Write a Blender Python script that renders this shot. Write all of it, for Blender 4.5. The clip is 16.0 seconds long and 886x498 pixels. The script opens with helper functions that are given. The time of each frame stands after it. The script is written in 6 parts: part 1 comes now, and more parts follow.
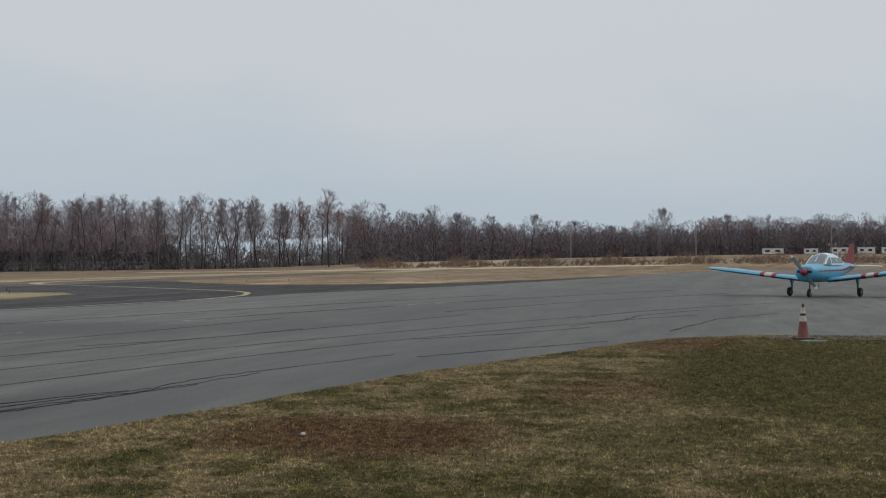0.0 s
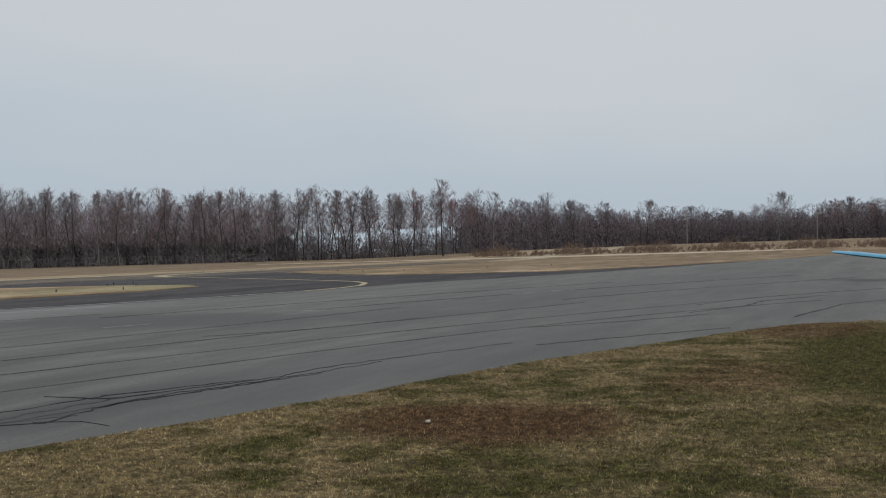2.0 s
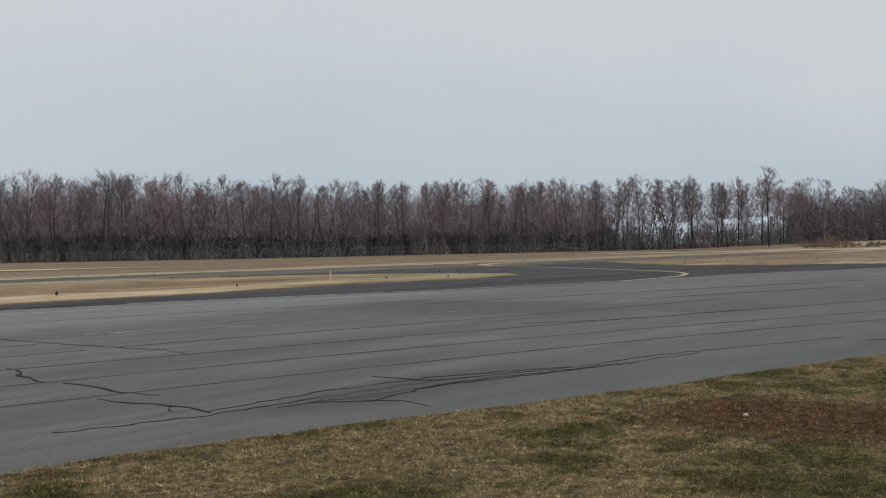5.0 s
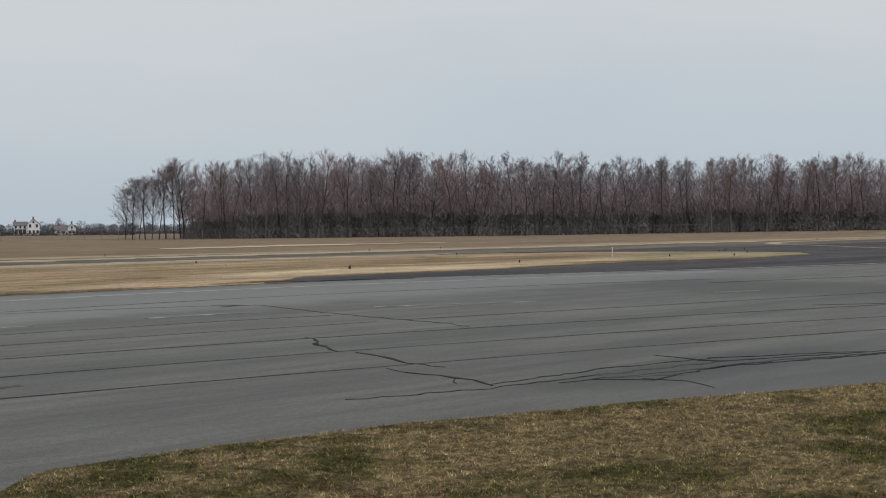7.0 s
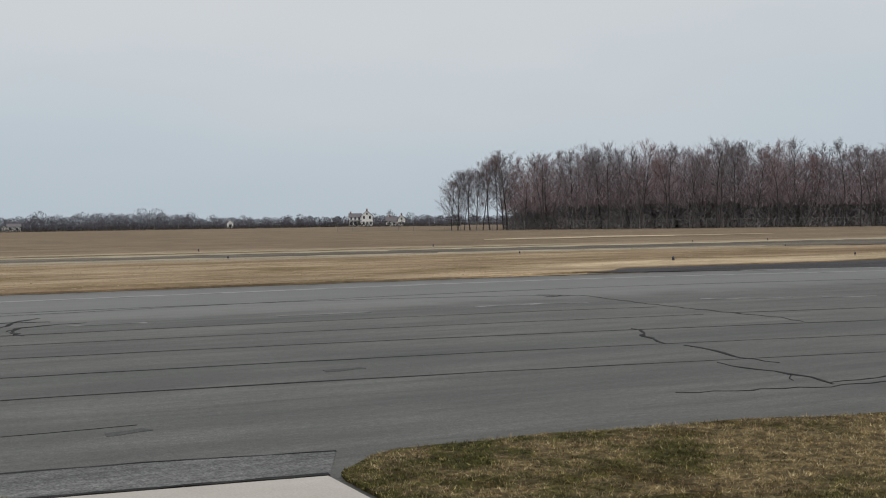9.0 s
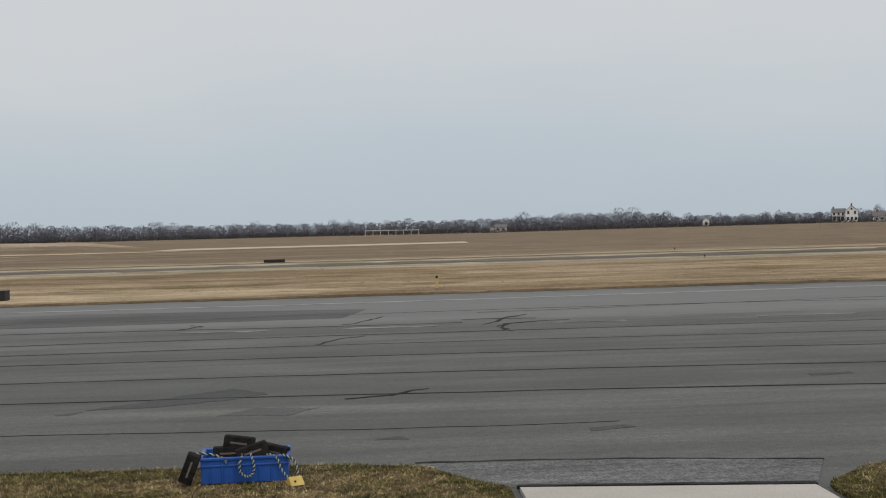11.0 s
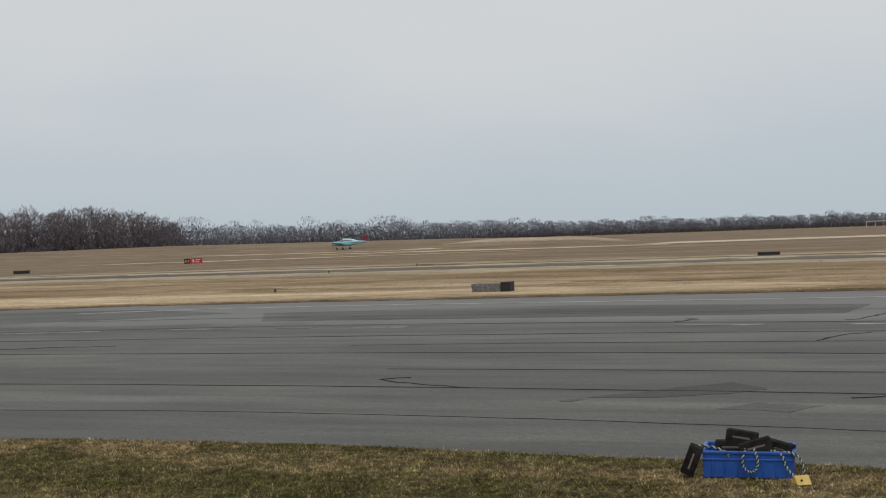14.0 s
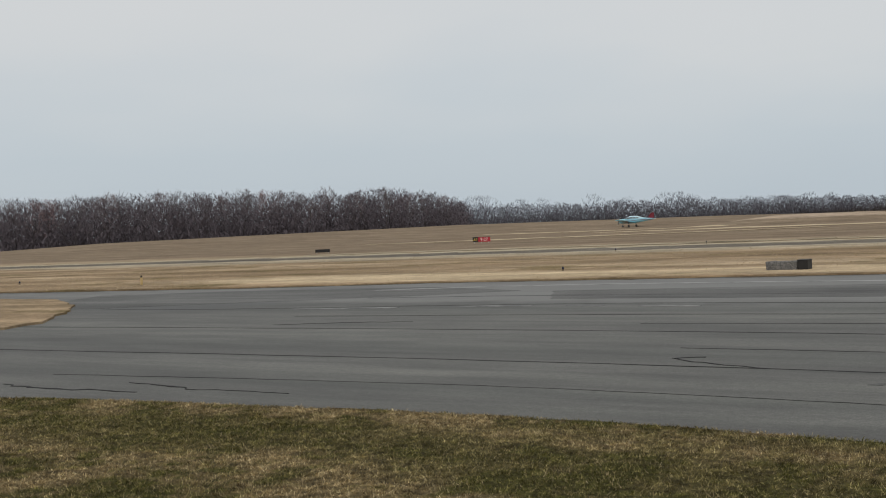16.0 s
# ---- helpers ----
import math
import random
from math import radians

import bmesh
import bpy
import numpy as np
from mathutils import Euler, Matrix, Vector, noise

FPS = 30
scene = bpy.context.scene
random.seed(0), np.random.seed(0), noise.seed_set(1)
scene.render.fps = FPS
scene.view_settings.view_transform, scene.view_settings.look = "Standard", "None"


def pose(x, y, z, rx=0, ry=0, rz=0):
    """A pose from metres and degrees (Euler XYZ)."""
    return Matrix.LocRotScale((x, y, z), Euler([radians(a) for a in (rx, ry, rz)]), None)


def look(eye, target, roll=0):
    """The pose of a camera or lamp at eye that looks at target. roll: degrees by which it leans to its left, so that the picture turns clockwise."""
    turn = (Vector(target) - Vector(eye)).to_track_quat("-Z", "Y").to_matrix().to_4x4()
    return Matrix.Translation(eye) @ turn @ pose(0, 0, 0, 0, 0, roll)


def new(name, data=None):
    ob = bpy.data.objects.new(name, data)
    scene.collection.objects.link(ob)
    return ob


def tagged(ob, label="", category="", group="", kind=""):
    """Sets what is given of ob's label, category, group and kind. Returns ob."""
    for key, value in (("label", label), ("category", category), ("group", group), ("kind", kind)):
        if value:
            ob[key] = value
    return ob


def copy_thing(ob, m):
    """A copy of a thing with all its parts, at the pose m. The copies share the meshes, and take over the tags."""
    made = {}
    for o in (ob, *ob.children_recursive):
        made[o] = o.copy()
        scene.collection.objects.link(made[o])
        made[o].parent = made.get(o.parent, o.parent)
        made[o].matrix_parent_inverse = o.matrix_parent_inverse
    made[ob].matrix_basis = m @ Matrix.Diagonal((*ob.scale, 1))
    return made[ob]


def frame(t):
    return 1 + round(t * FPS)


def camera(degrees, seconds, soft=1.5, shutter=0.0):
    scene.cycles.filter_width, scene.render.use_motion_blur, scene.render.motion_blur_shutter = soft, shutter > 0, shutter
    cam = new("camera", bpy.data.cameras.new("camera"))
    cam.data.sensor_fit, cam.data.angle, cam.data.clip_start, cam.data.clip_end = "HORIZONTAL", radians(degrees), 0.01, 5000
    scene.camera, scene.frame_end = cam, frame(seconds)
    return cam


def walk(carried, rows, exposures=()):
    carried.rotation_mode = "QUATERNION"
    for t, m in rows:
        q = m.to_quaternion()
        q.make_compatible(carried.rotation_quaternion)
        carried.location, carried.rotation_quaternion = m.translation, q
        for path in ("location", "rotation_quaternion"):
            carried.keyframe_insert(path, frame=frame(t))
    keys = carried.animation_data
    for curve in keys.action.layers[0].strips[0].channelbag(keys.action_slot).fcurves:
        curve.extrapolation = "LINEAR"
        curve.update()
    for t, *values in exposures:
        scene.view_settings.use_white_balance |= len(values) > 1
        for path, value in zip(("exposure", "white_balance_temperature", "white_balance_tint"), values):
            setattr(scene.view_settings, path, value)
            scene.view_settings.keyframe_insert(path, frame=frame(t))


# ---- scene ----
cam = camera(41.0, 16.0, soft=1.1)
PATH = [
    (0.0, pose(0.110, -0.040, 1.666, 90.592, 0.385, -75.933)),
    (0.5, pose(0.111, -0.036, 1.669, 90.486, 0.539, -74.424)),
    (1.0, pose(0.097, -0.018, 1.666, 90.551, 0.712, -73.518)),
    (1.5, pose(0.080, -0.005, 1.665, 90.334, 0.889, -71.785)),
    (2.0, pose(0.048, 0.021, 1.665, 90.113, 1.195, -70.451)),
    (2.5, pose(0.024, 0.018, 1.662, 90.118, 1.940, -66.977)),
    (3.0, pose(0.023, 0.002, 1.667, 89.561, 0.784, -65.299)),
    (3.2, pose(0.032, -0.008, 1.668, 89.168, 0.559, -65.160)),
    (5.3, pose(0.073, -0.039, 1.642, 89.774, 0.614, -53.341)),
    (5.5, pose(0.067, -0.043, 1.647, 89.546, 0.365, -52.337)),
    (6.0, pose(0.055, -0.049, 1.645, 89.364, 0.644, -48.712)),
    (6.5, pose(0.059, -0.054, 1.641, 89.207, 0.503, -45.495)),
    (7.0, pose(0.072, -0.029, 1.640, 88.989, 0.640, -41.471)),
    (7.5, pose(0.068, -0.024, 1.639, 89.161, 0.780, -37.659)),
    (8.0, pose(0.056, -0.032, 1.634, 88.603, 0.295, -33.812)),
    (8.5, pose(0.021, -0.007, 1.639, 88.188, 0.748, -30.009)),
    (9.0, pose(0.002, 0.037, 1.636, 88.734, 0.724, -26.086)),
    (9.5, pose(-0.020, 0.053, 1.643, 88.606, 0.920, -19.659)),
    (9.7, pose(-0.019, 0.063, 1.650, 89.035, 1.104, -16.305)),
    (11.8, pose(-0.042, 0.007, 1.650, 89.007, 1.848, 2.407)),
    (12.0, pose(-0.042, 0.005, 1.646, 89.108, 1.948, 4.265)),
    (12.5, pose(-0.052, 0.013, 1.645, 89.120, 1.846, 8.480)),
    (13.0, pose(-0.066, 0.019, 1.642, 89.266, 1.667, 13.035)),
    (13.5, pose(-0.079, 0.020, 1.643, 89.319, 2.092, 16.452)),
    (14.0, pose(-0.099, 0.035, 1.643, 89.493, 2.134, 20.037)),
    (14.5, pose(-0.116, 0.030, 1.641, 89.352, 1.883, 24.676)),
    (15.0, pose(-0.126, 0.020, 1.641, 88.898, 2.142, 27.600)),
    (15.5, pose(-0.156, 0.025, 1.641, 89.281, 2.233, 31.802)),
    (16.0, pose(-0.173, 0.016, 1.642, 88.993, 2.617, 33.773)),
]
walk(cam, PATH, exposures=[(0.0, -0.09, 6370, 10), (3.0, -0.10, 6400, 10), (5.5, -0.02, 6470, 10), (9.0, 0.0, 6530, 10), (12.0, -0.03, 6610, 10), (16.0, 0.02, 6660, 10)])

# ---- world and sun: an even overcast in late winter ----
world = bpy.data.worlds.new("overcast")
scene.world = world
world.use_nodes = True
wn, wl = world.node_tree.nodes, world.node_tree.links
wn.clear()
SUN_EL, SUN_AZ = radians(46), radians(158)
sky = wn.new("ShaderNodeTexSky")
sky.sky_type, sky.sun_disc = "NISHITA", False
sky.sun_elevation, sky.sun_rotation = SUN_EL, SUN_AZ
sky.air_density, sky.dust_density = 1.0, 4.0
tc = wn.new("ShaderNodeTexCoord")
sep = wn.new("ShaderNodeSeparateXYZ")
wl.new(tc.outputs["Generated"], sep.inputs[0])
cloud_map = wn.new("ShaderNodeMapping")
cloud_map.inputs["Scale"].default_value = (1.6, 1.6, 5.0)
wl.new(tc.outputs["Generated"], cloud_map.inputs["Vector"])
cloud = wn.new("ShaderNodeTexNoise")
cloud.inputs["Scale"].default_value, cloud.inputs["Detail"].default_value = 1.3, 4.0
wl.new(cloud_map.outputs[0], cloud.inputs["Vector"])
lift = wn.new("ShaderNodeMath")
lift.operation = "MULTIPLY_ADD"
lift.inputs[1].default_value, lift.inputs[2].default_value = 0.22, -0.11
wl.new(cloud.outputs["Fac"], lift.inputs[0])
height = wn.new("ShaderNodeMath")
height.operation = "ADD"
wl.new(sep.outputs["Z"], height.inputs[0])
wl.new(lift.outputs[0], height.inputs[1])
ramp = wn.new("ShaderNodeValToRGB")
stops = [(0.0, (0.455, 0.525, 0.585)), (0.06, (0.48, 0.545, 0.60)), (0.16, (0.575, 0.605, 0.63)), (0.30, (0.63, 0.64, 0.65)), (1.0, (1.02, 1.02, 1.02))]
while len(ramp.color_ramp.elements) < len(stops):
    ramp.color_ramp.elements.new(0.5)
for e, (at, c) in zip(ramp.color_ramp.elements, stops):
    e.position, e.color = at, (*c, 1)
wl.new(height.outputs[0], ramp.inputs[0])
bg_cloud, bg_sky, add, out = (wn.new(n) for n in ("ShaderNodeBackground", "ShaderNodeBackground", "ShaderNodeAddShader", "ShaderNodeOutputWorld"))
wl.new(ramp.outputs[0], bg_cloud.inputs[0])
wl.new(sky.outputs[0], bg_sky.inputs[0])
bg_cloud.inputs[1].default_value = 1.0
bg_sky.inputs[1].default_value = 0.008
wl.new(bg_cloud.outputs[0], add.inputs[0])
wl.new(bg_sky.outputs[0], add.inputs[1])
wl.new(add.outputs[0], out.inputs[0])
sun = new("sun", bpy.data.lights.new("sun", "SUN"))
sun.data.energy, sun.data.angle, sun.data.color = 0.6, radians(25), (1.0, 0.96, 0.9)
sun.matrix_world = look((60 * math.sin(SUN_AZ), 60 * math.cos(SUN_AZ), 60 * math.tan(SUN_EL)), (0, 0, 0))


# ---- materials ----
def material(name, base, rough=0.8, metal=0.0, coat=0.0):
    m = bpy.data.materials.new(name)
    m.use_nodes = True
    b = m.node_tree.nodes["Principled BSDF"]
    b.inputs["Base Color"].default_value = (*base, 1)
    b.inputs["Roughness"].default_value, b.inputs["Metallic"].default_value = rough, metal
    b.inputs["Coat Weight"].default_value = coat
    if rough >= 0.9:
        b.inputs["Specular IOR Level"].default_value = 0.08
    return m


def nodes_of(m):
    return m.node_tree.nodes, m.node_tree.links, m.node_tree.nodes["Principled BSDF"]


def noise_fac(m, scale, detail=4.0, stretch=(1, 1, 1), rough=0.55):
    n, l, _ = nodes_of(m)
    t, mp, no = n.new("ShaderNodeTexCoord"), n.new("ShaderNodeMapping"), n.new("ShaderNodeTexNoise")
    mp.inputs["Scale"].default_value = stretch
    no.inputs["Scale"].default_value, no.inputs["Detail"].default_value, no.inputs["Roughness"].default_value = scale, detail, rough
    l.new(t.outputs["Object"], mp.inputs[0])
    l.new(mp.outputs[0], no.inputs["Vector"])
    return no.outputs["Fac"]


def ramp_of(m, fac, stops):
    n, l, _ = nodes_of(m)
    r = n.new("ShaderNodeValToRGB")
    while len(r.color_ramp.elements) < len(stops):
        r.color_ramp.elements.new(0.5)
    for e, (at, c) in zip(r.color_ramp.elements, stops):
        e.position, e.color = at, (*c, 1) if len(c) == 3 else c
    l.new(fac, r.inputs[0])
    return r.outputs[0]


def mix(m, fac, a, b, blend="MIX"):
    n, l, _ = nodes_of(m)
    x = n.new("ShaderNodeMix")
    x.data_type, x.blend_type = "RGBA", blend
    for socket, v in ((x.inputs[0], fac), (x.inputs[6], a), (x.inputs[7], b)):
        if isinstance(v, (int, float)):
            socket.default_value = v
        elif isinstance(v, tuple):
            socket.default_value = (*v, 1)
        else:
            l.new(v, socket)
    return x.outputs[2]


def step(m, value, low, high):
    n, l, _ = nodes_of(m)
    r = n.new("ShaderNodeMapRange")
    r.interpolation_type = "SMOOTHSTEP"
    r.inputs[1].default_value, r.inputs[2].default_value = low, high
    l.new(value, r.inputs[0])
    return r.outputs[0]


def arith(m, op, a, b):
    n, l, _ = nodes_of(m)
    x = n.new("ShaderNodeMath")
    x.operation = op
    for socket, v in zip(x.inputs, (a, b)):
        if isinstance(v, (int, float)):
            socket.default_value = v
        else:
            l.new(v, socket)
    return x.outputs[0]


def place_of(m):
    n, l, _ = nodes_of(m)
    t, s = n.new("ShaderNodeTexCoord"), n.new("ShaderNodeSeparateXYZ")
    l.new(t.outputs["Object"], s.inputs[0])
    return s.outputs


def colour(m, socket):
    nodes_of(m)[1].new(socket, nodes_of(m)[2].inputs["Base Color"])


def bump(m, fac, strength, distance=0.01):
    n, l, b = nodes_of(m)
    x = n.new("ShaderNodeBump")
    x.inputs["Strength"].default_value, x.inputs["Distance"].default_value = strength, distance
    l.new(fac, x.inputs["Height"])
    l.new(x.outputs[0], b.inputs["Normal"])


def random_of(m):
    return m.node_tree.nodes.new("ShaderNodeObjectInfo").outputs["Random"]


def spot(m, cx, cy, rx, ry, soft=0.5):
    """1 inside an ellipse on the ground, 0 outside, with a ragged edge."""
    p = place_of(m)
    dx = arith(m, "DIVIDE", arith(m, "SUBTRACT", p[0], cx), rx)
    dy = arith(m, "DIVIDE", arith(m, "SUBTRACT", p[1], cy), ry)
    d = arith(m, "ADD", arith(m, "MULTIPLY", dx, dx), arith(m, "MULTIPLY", dy, dy))
    d = arith(m, "ADD", d, arith(m, "MULTIPLY", arith(m, "SUBTRACT", noise_fac(m, 0.9, 5), 0.5), 1.6))
    return step(m, d, 1 + soft, 1 - soft)


def asphalt(name, low, high, streak=0.5):
    m = material(name, high, 0.9)
    wide = noise_fac(m, 0.12, 5, (0.25, 1, 1))
    mid = noise_fac(m, 1.1, 6, (0.5, 1, 1))
    fine = noise_fac(m, 55, 3)
    base = ramp_of(m, wide, [(0.32, low), (0.66, high)])
    base = mix(m, streak, base, ramp_of(m, mid, [(0.3, tuple(v * 0.72 for v in low)), (0.7, tuple(v * 1.15 for v in high))]))
    base = mix(m, 0.85, base, ramp_of(m, fine, [(0.3, (0.24, 0.24, 0.24)), (0.5, (0.5, 0.5, 0.5)), (0.72, (0.82, 0.82, 0.8))]), "OVERLAY")
    grit = noise_fac(m, 16, 4, (0.8, 1, 1), 0.75)
    base = mix(m, 0.75, base, ramp_of(m, grit, [(0.32, (0.28, 0.28, 0.28)), (0.5, (0.5, 0.5, 0.5)), (0.7, (0.75, 0.75, 0.75))]), "OVERLAY")
    stain = noise_fac(m, 0.35, 7, (0.18, 1, 1), 0.65)
    base = mix(m, 0.7, base, ramp_of(m, stain, [(0.34, (0.22, 0.22, 0.225)), (0.5, (0.5, 0.5, 0.5)), (0.68, (0.72, 0.725, 0.715))]), "OVERLAY")
    scuff = noise_fac(m, 2.2, 6, (0.12, 1, 1), 0.7)
    base = mix(m, 0.65, base, ramp_of(m, scuff, [(0.34, (0.2, 0.2, 0.205)), (0.5, (0.5, 0.5, 0.5)), (0.66, (0.7, 0.7, 0.69))]), "OVERLAY")
    lane = noise_fac(m, 0.42, 2, (0.02, 1, 1))
    base = mix(m, 0.8, base, ramp_of(m, lane, [(0.36, (0.35, 0.365, 0.36)), (0.5, (0.5, 0.495, 0.5)), (0.64, (0.62, 0.63, 0.615))]), "OVERLAY")
    colour(m, base)
    bump(m, fine, 0.35, 0.006)
    return m


APRON = asphalt("weathered_asphalt", (0.0510, 0.0520, 0.0468), (0.0755, 0.0765, 0.0690))
APRON.node_tree.nodes["Principled BSDF"].inputs["Specular IOR Level"].default_value = 0.5
APRON.node_tree.nodes["Principled BSDF"].inputs["Roughness"].default_value = 0.69
under = APRON.node_tree.nodes["Principled BSDF"].inputs["Base Color"].links[0].from_socket
under = mix(APRON, arith(APRON, "MULTIPLY", spot(APRON, 11.6, 8.3, 3.0, 0.7, 0.8), 0.85), under, (0.018, 0.018, 0.019))
under = mix(APRON, arith(APRON, "MULTIPLY", spot(APRON, 27, 17.5, 3.2, 4.2, 0.7), 0.85), under, (0.022, 0.023, 0.023))
under = mix(APRON, arith(APRON, "MULTIPLY", spot(APRON, 29, 11.3, 2.6, 1.5, 0.7), 0.7), under, (0.026, 0.027, 0.027))
under = mix(APRON, arith(APRON, "MULTIPLY", spot(APRON, 2, 25.8, 36, 4.4, 0.5), 0.55), under, (0.15, 0.154, 0.151))
under = mix(APRON, arith(APRON, "MULTIPLY", spot(APRON, 46, 7, 26, 8, 0.8), 0.45), under, (0.042, 0.043, 0.043))
under = mix(APRON, arith(APRON, "MULTIPLY", spot(APRON, 17, 6.5, 8, 2.2, 0.8), 0.45), under, (0.04, 0.041, 0.042))
under = mix(APRON, arith(APRON, "MULTIPLY", spot(APRON, -22.5, 23.5, 3.2, 4.5, 0.5), 0.6), under, (0.04, 0.042, 0.043))
colour(APRON, under)
DARK_ASPHALT = asphalt("dark_asphalt", (0.047, 0.045, 0.048), (0.066, 0.063, 0.067), 0.35)
TAXI_ASPHALT = asphalt("taxiway_asphalt", (0.102, 0.089, 0.073), (0.15, 0.131, 0.107))
STRIP = asphalt("pale_asphalt", (0.105, 0.108, 0.109), (0.145, 0.147, 0.146))
PATCH = asphalt("patch_asphalt", (0.037, 0.038, 0.0375), (0.054, 0.055, 0.054))
FAINT_PATCH = asphalt("faint_patch_asphalt", (0.058, 0.059, 0.057), (0.087, 0.088, 0.085))
for m in (PATCH, FAINT_PATCH):
    m.node_tree.nodes["Principled BSDF"].inputs["Specular IOR Level"].default_value = 0.4
    m.node_tree.nodes["Principled BSDF"].inputs["Roughness"].default_value = 0.76
SEALER = material("crack_sealer", (0.035, 0.035, 0.036), 0.7)
colour(SEALER, ramp_of(SEALER, noise_fac(SEALER, 2.2, 5), [(0.35, (0.009, 0.009, 0.01)), (0.75, (0.032, 0.032, 0.033))]))
SEALER.node_tree.nodes["Principled BSDF"].inputs["Specular IOR Level"].default_value = 0.06


def worn_paint(name, paint, under, wear):
    m = material(name, paint, 0.85)
    f = noise_fac(m, 3.5, 8, (0.35, 1, 1), 0.7)
    colour(m, ramp_of(m, f, [(wear - 0.08, under), (wear + 0.1, paint)]))
    return m


WHITE_PAINT = worn_paint("worn_white_paint", (0.31, 0.31, 0.305), (0.105, 0.108, 0.108), 0.55)
EDGE_PAINT = worn_paint("faded_edge_paint", (0.27, 0.272, 0.268), (0.12, 0.123, 0.122), 0.44)
YELLOW_PAINT = worn_paint("faded_yellow_paint", (0.38, 0.32, 0.19), (0.12, 0.11, 0.08), 0.42)
CONCRETE = material("pale_concrete", (0.42, 0.39, 0.35), 0.9)
colour(CONCRETE, mix(CONCRETE, 0.4, ramp_of(CONCRETE, noise_fac(CONCRETE, 1.5, 6), [(0.3, (0.36, 0.335, 0.30)), (0.7, (0.48, 0.455, 0.42))]), ramp_of(CONCRETE, noise_fac(CONCRETE, 60, 3), [(0.3, (0.33, 0.31, 0.28)), (0.7, (0.5, 0.47, 0.43))])))
bump(CONCRETE, noise_fac(CONCRETE, 80, 3), 0.2, 0.004)

FIELD = material("dry_field_grass", (0.28, 0.2, 0.1), 1.0)
fp = place_of(FIELD)
f_band = noise_fac(FIELD, 0.5, 6, (0.075, 0.35, 1), 0.65)
f_wide = noise_fac(FIELD, 0.05, 4, (0.5, 1, 1))
f_fine = noise_fac(FIELD, 6, 6, (0.6, 1, 1), 0.7)
gold = ramp_of(FIELD, f_band, [(0.28, (0.15, 0.106, 0.064)), (0.42, (0.21, 0.153, 0.096)), (0.52, (0.275, 0.206, 0.131)), (0.64, (0.355, 0.277, 0.186))])
brown = ramp_of(FIELD, f_band, [(0.3, (0.14, 0.105, 0.072)), (0.5, (0.18, 0.138, 0.095)), (0.7, (0.235, 0.185, 0.13))])
y_edge = arith(FIELD, "ADD", fp[1], arith(FIELD, "MULTIPLY", arith(FIELD, "SUBTRACT", f_wide, 0.5), 14.0))
mottle = noise_fac(FIELD, 0.35, 6, (0.5, 1, 1), 0.7)
gold = mix(FIELD, step(FIELD, mottle, 0.50, 0.64), gold, (0.155, 0.118, 0.06))
east = arith(FIELD, "MULTIPLY", step(FIELD, fp[0], 78, 120), 0.75)
base = mix(FIELD, arith(FIELD, "MAXIMUM", step(FIELD, y_edge, 50, 60), east), gold, brown)
verge = arith(FIELD, "MULTIPLY", step(FIELD, y_edge, 64, 68), step(FIELD, y_edge, 80, 72))
base = mix(FIELD, arith(FIELD, "MULTIPLY", verge, 0.6), base, (0.36, 0.285, 0.185))
verge2 = arith(FIELD, "MULTIPLY", step(FIELD, y_edge, 52, 55), step(FIELD, y_edge, 60, 57))
base = mix(FIELD, arith(FIELD, "MULTIPLY", verge2, 0.7), base, (0.34, 0.30, 0.22))
for cx, cy, rx, ry, k in ((-24, 32.8, 9, 2.6, 0.65), (-9, 33.4, 8, 2.2, 0.5), (30, 36.5, 9, 2.4, 0.6), (46, 38.0, 9, 2.0, 0.5)):
    base = mix(FIELD, arith(FIELD, "MULTIPLY", spot(FIELD, cx, cy, rx, ry, 0.7), k), base, (0.56, 0.455, 0.305))
base = mix(FIELD, arith(FIELD, "MULTIPLY", spot(FIELD, 54, 38.5, 8, 4.5, 0.7), 0.75), base, (0.235, 0.215, 0.13))
base = mix(FIELD, arith(FIELD, "MULTIPLY", spot(FIELD, -54, 187, 16, 9, 0.5), 0.7), base, (0.40, 0.32, 0.24))
base = mix(FIELD, arith(FIELD, "MULTIPLY", spot(FIELD, 90, 43, 9, 6, 0.7), 0.7), base, (0.17, 0.145, 0.085))
base = mix(FIELD, 0.5, base, ramp_of(FIELD, f_fine, [(0.3, (0.22, 0.22, 0.22)), (0.5, (0.5, 0.5, 0.5)), (0.7, (0.78, 0.78, 0.78))]), "OVERLAY")
base = mix(FIELD, 0.55, base, ramp_of(FIELD, noise_fac(FIELD, 0.45, 6, (0.3, 1, 1), 0.68), [(0.34, (0.24, 0.25, 0.24)), (0.5, (0.5, 0.5, 0.5)), (0.66, (0.76, 0.75, 0.75))]), "OVERLAY")
base = mix(FIELD, 0.55, base, ramp_of(FIELD, noise_fac(FIELD, 1.4, 6, (0.35, 1, 1), 0.7), [(0.32, (0.3, 0.3, 0.3)), (0.5, (0.5, 0.5, 0.5)), (0.68, (0.7, 0.7, 0.7))]), "OVERLAY")
colour(FIELD, base)
bump(FIELD, f_fine, 0.5, 0.08)


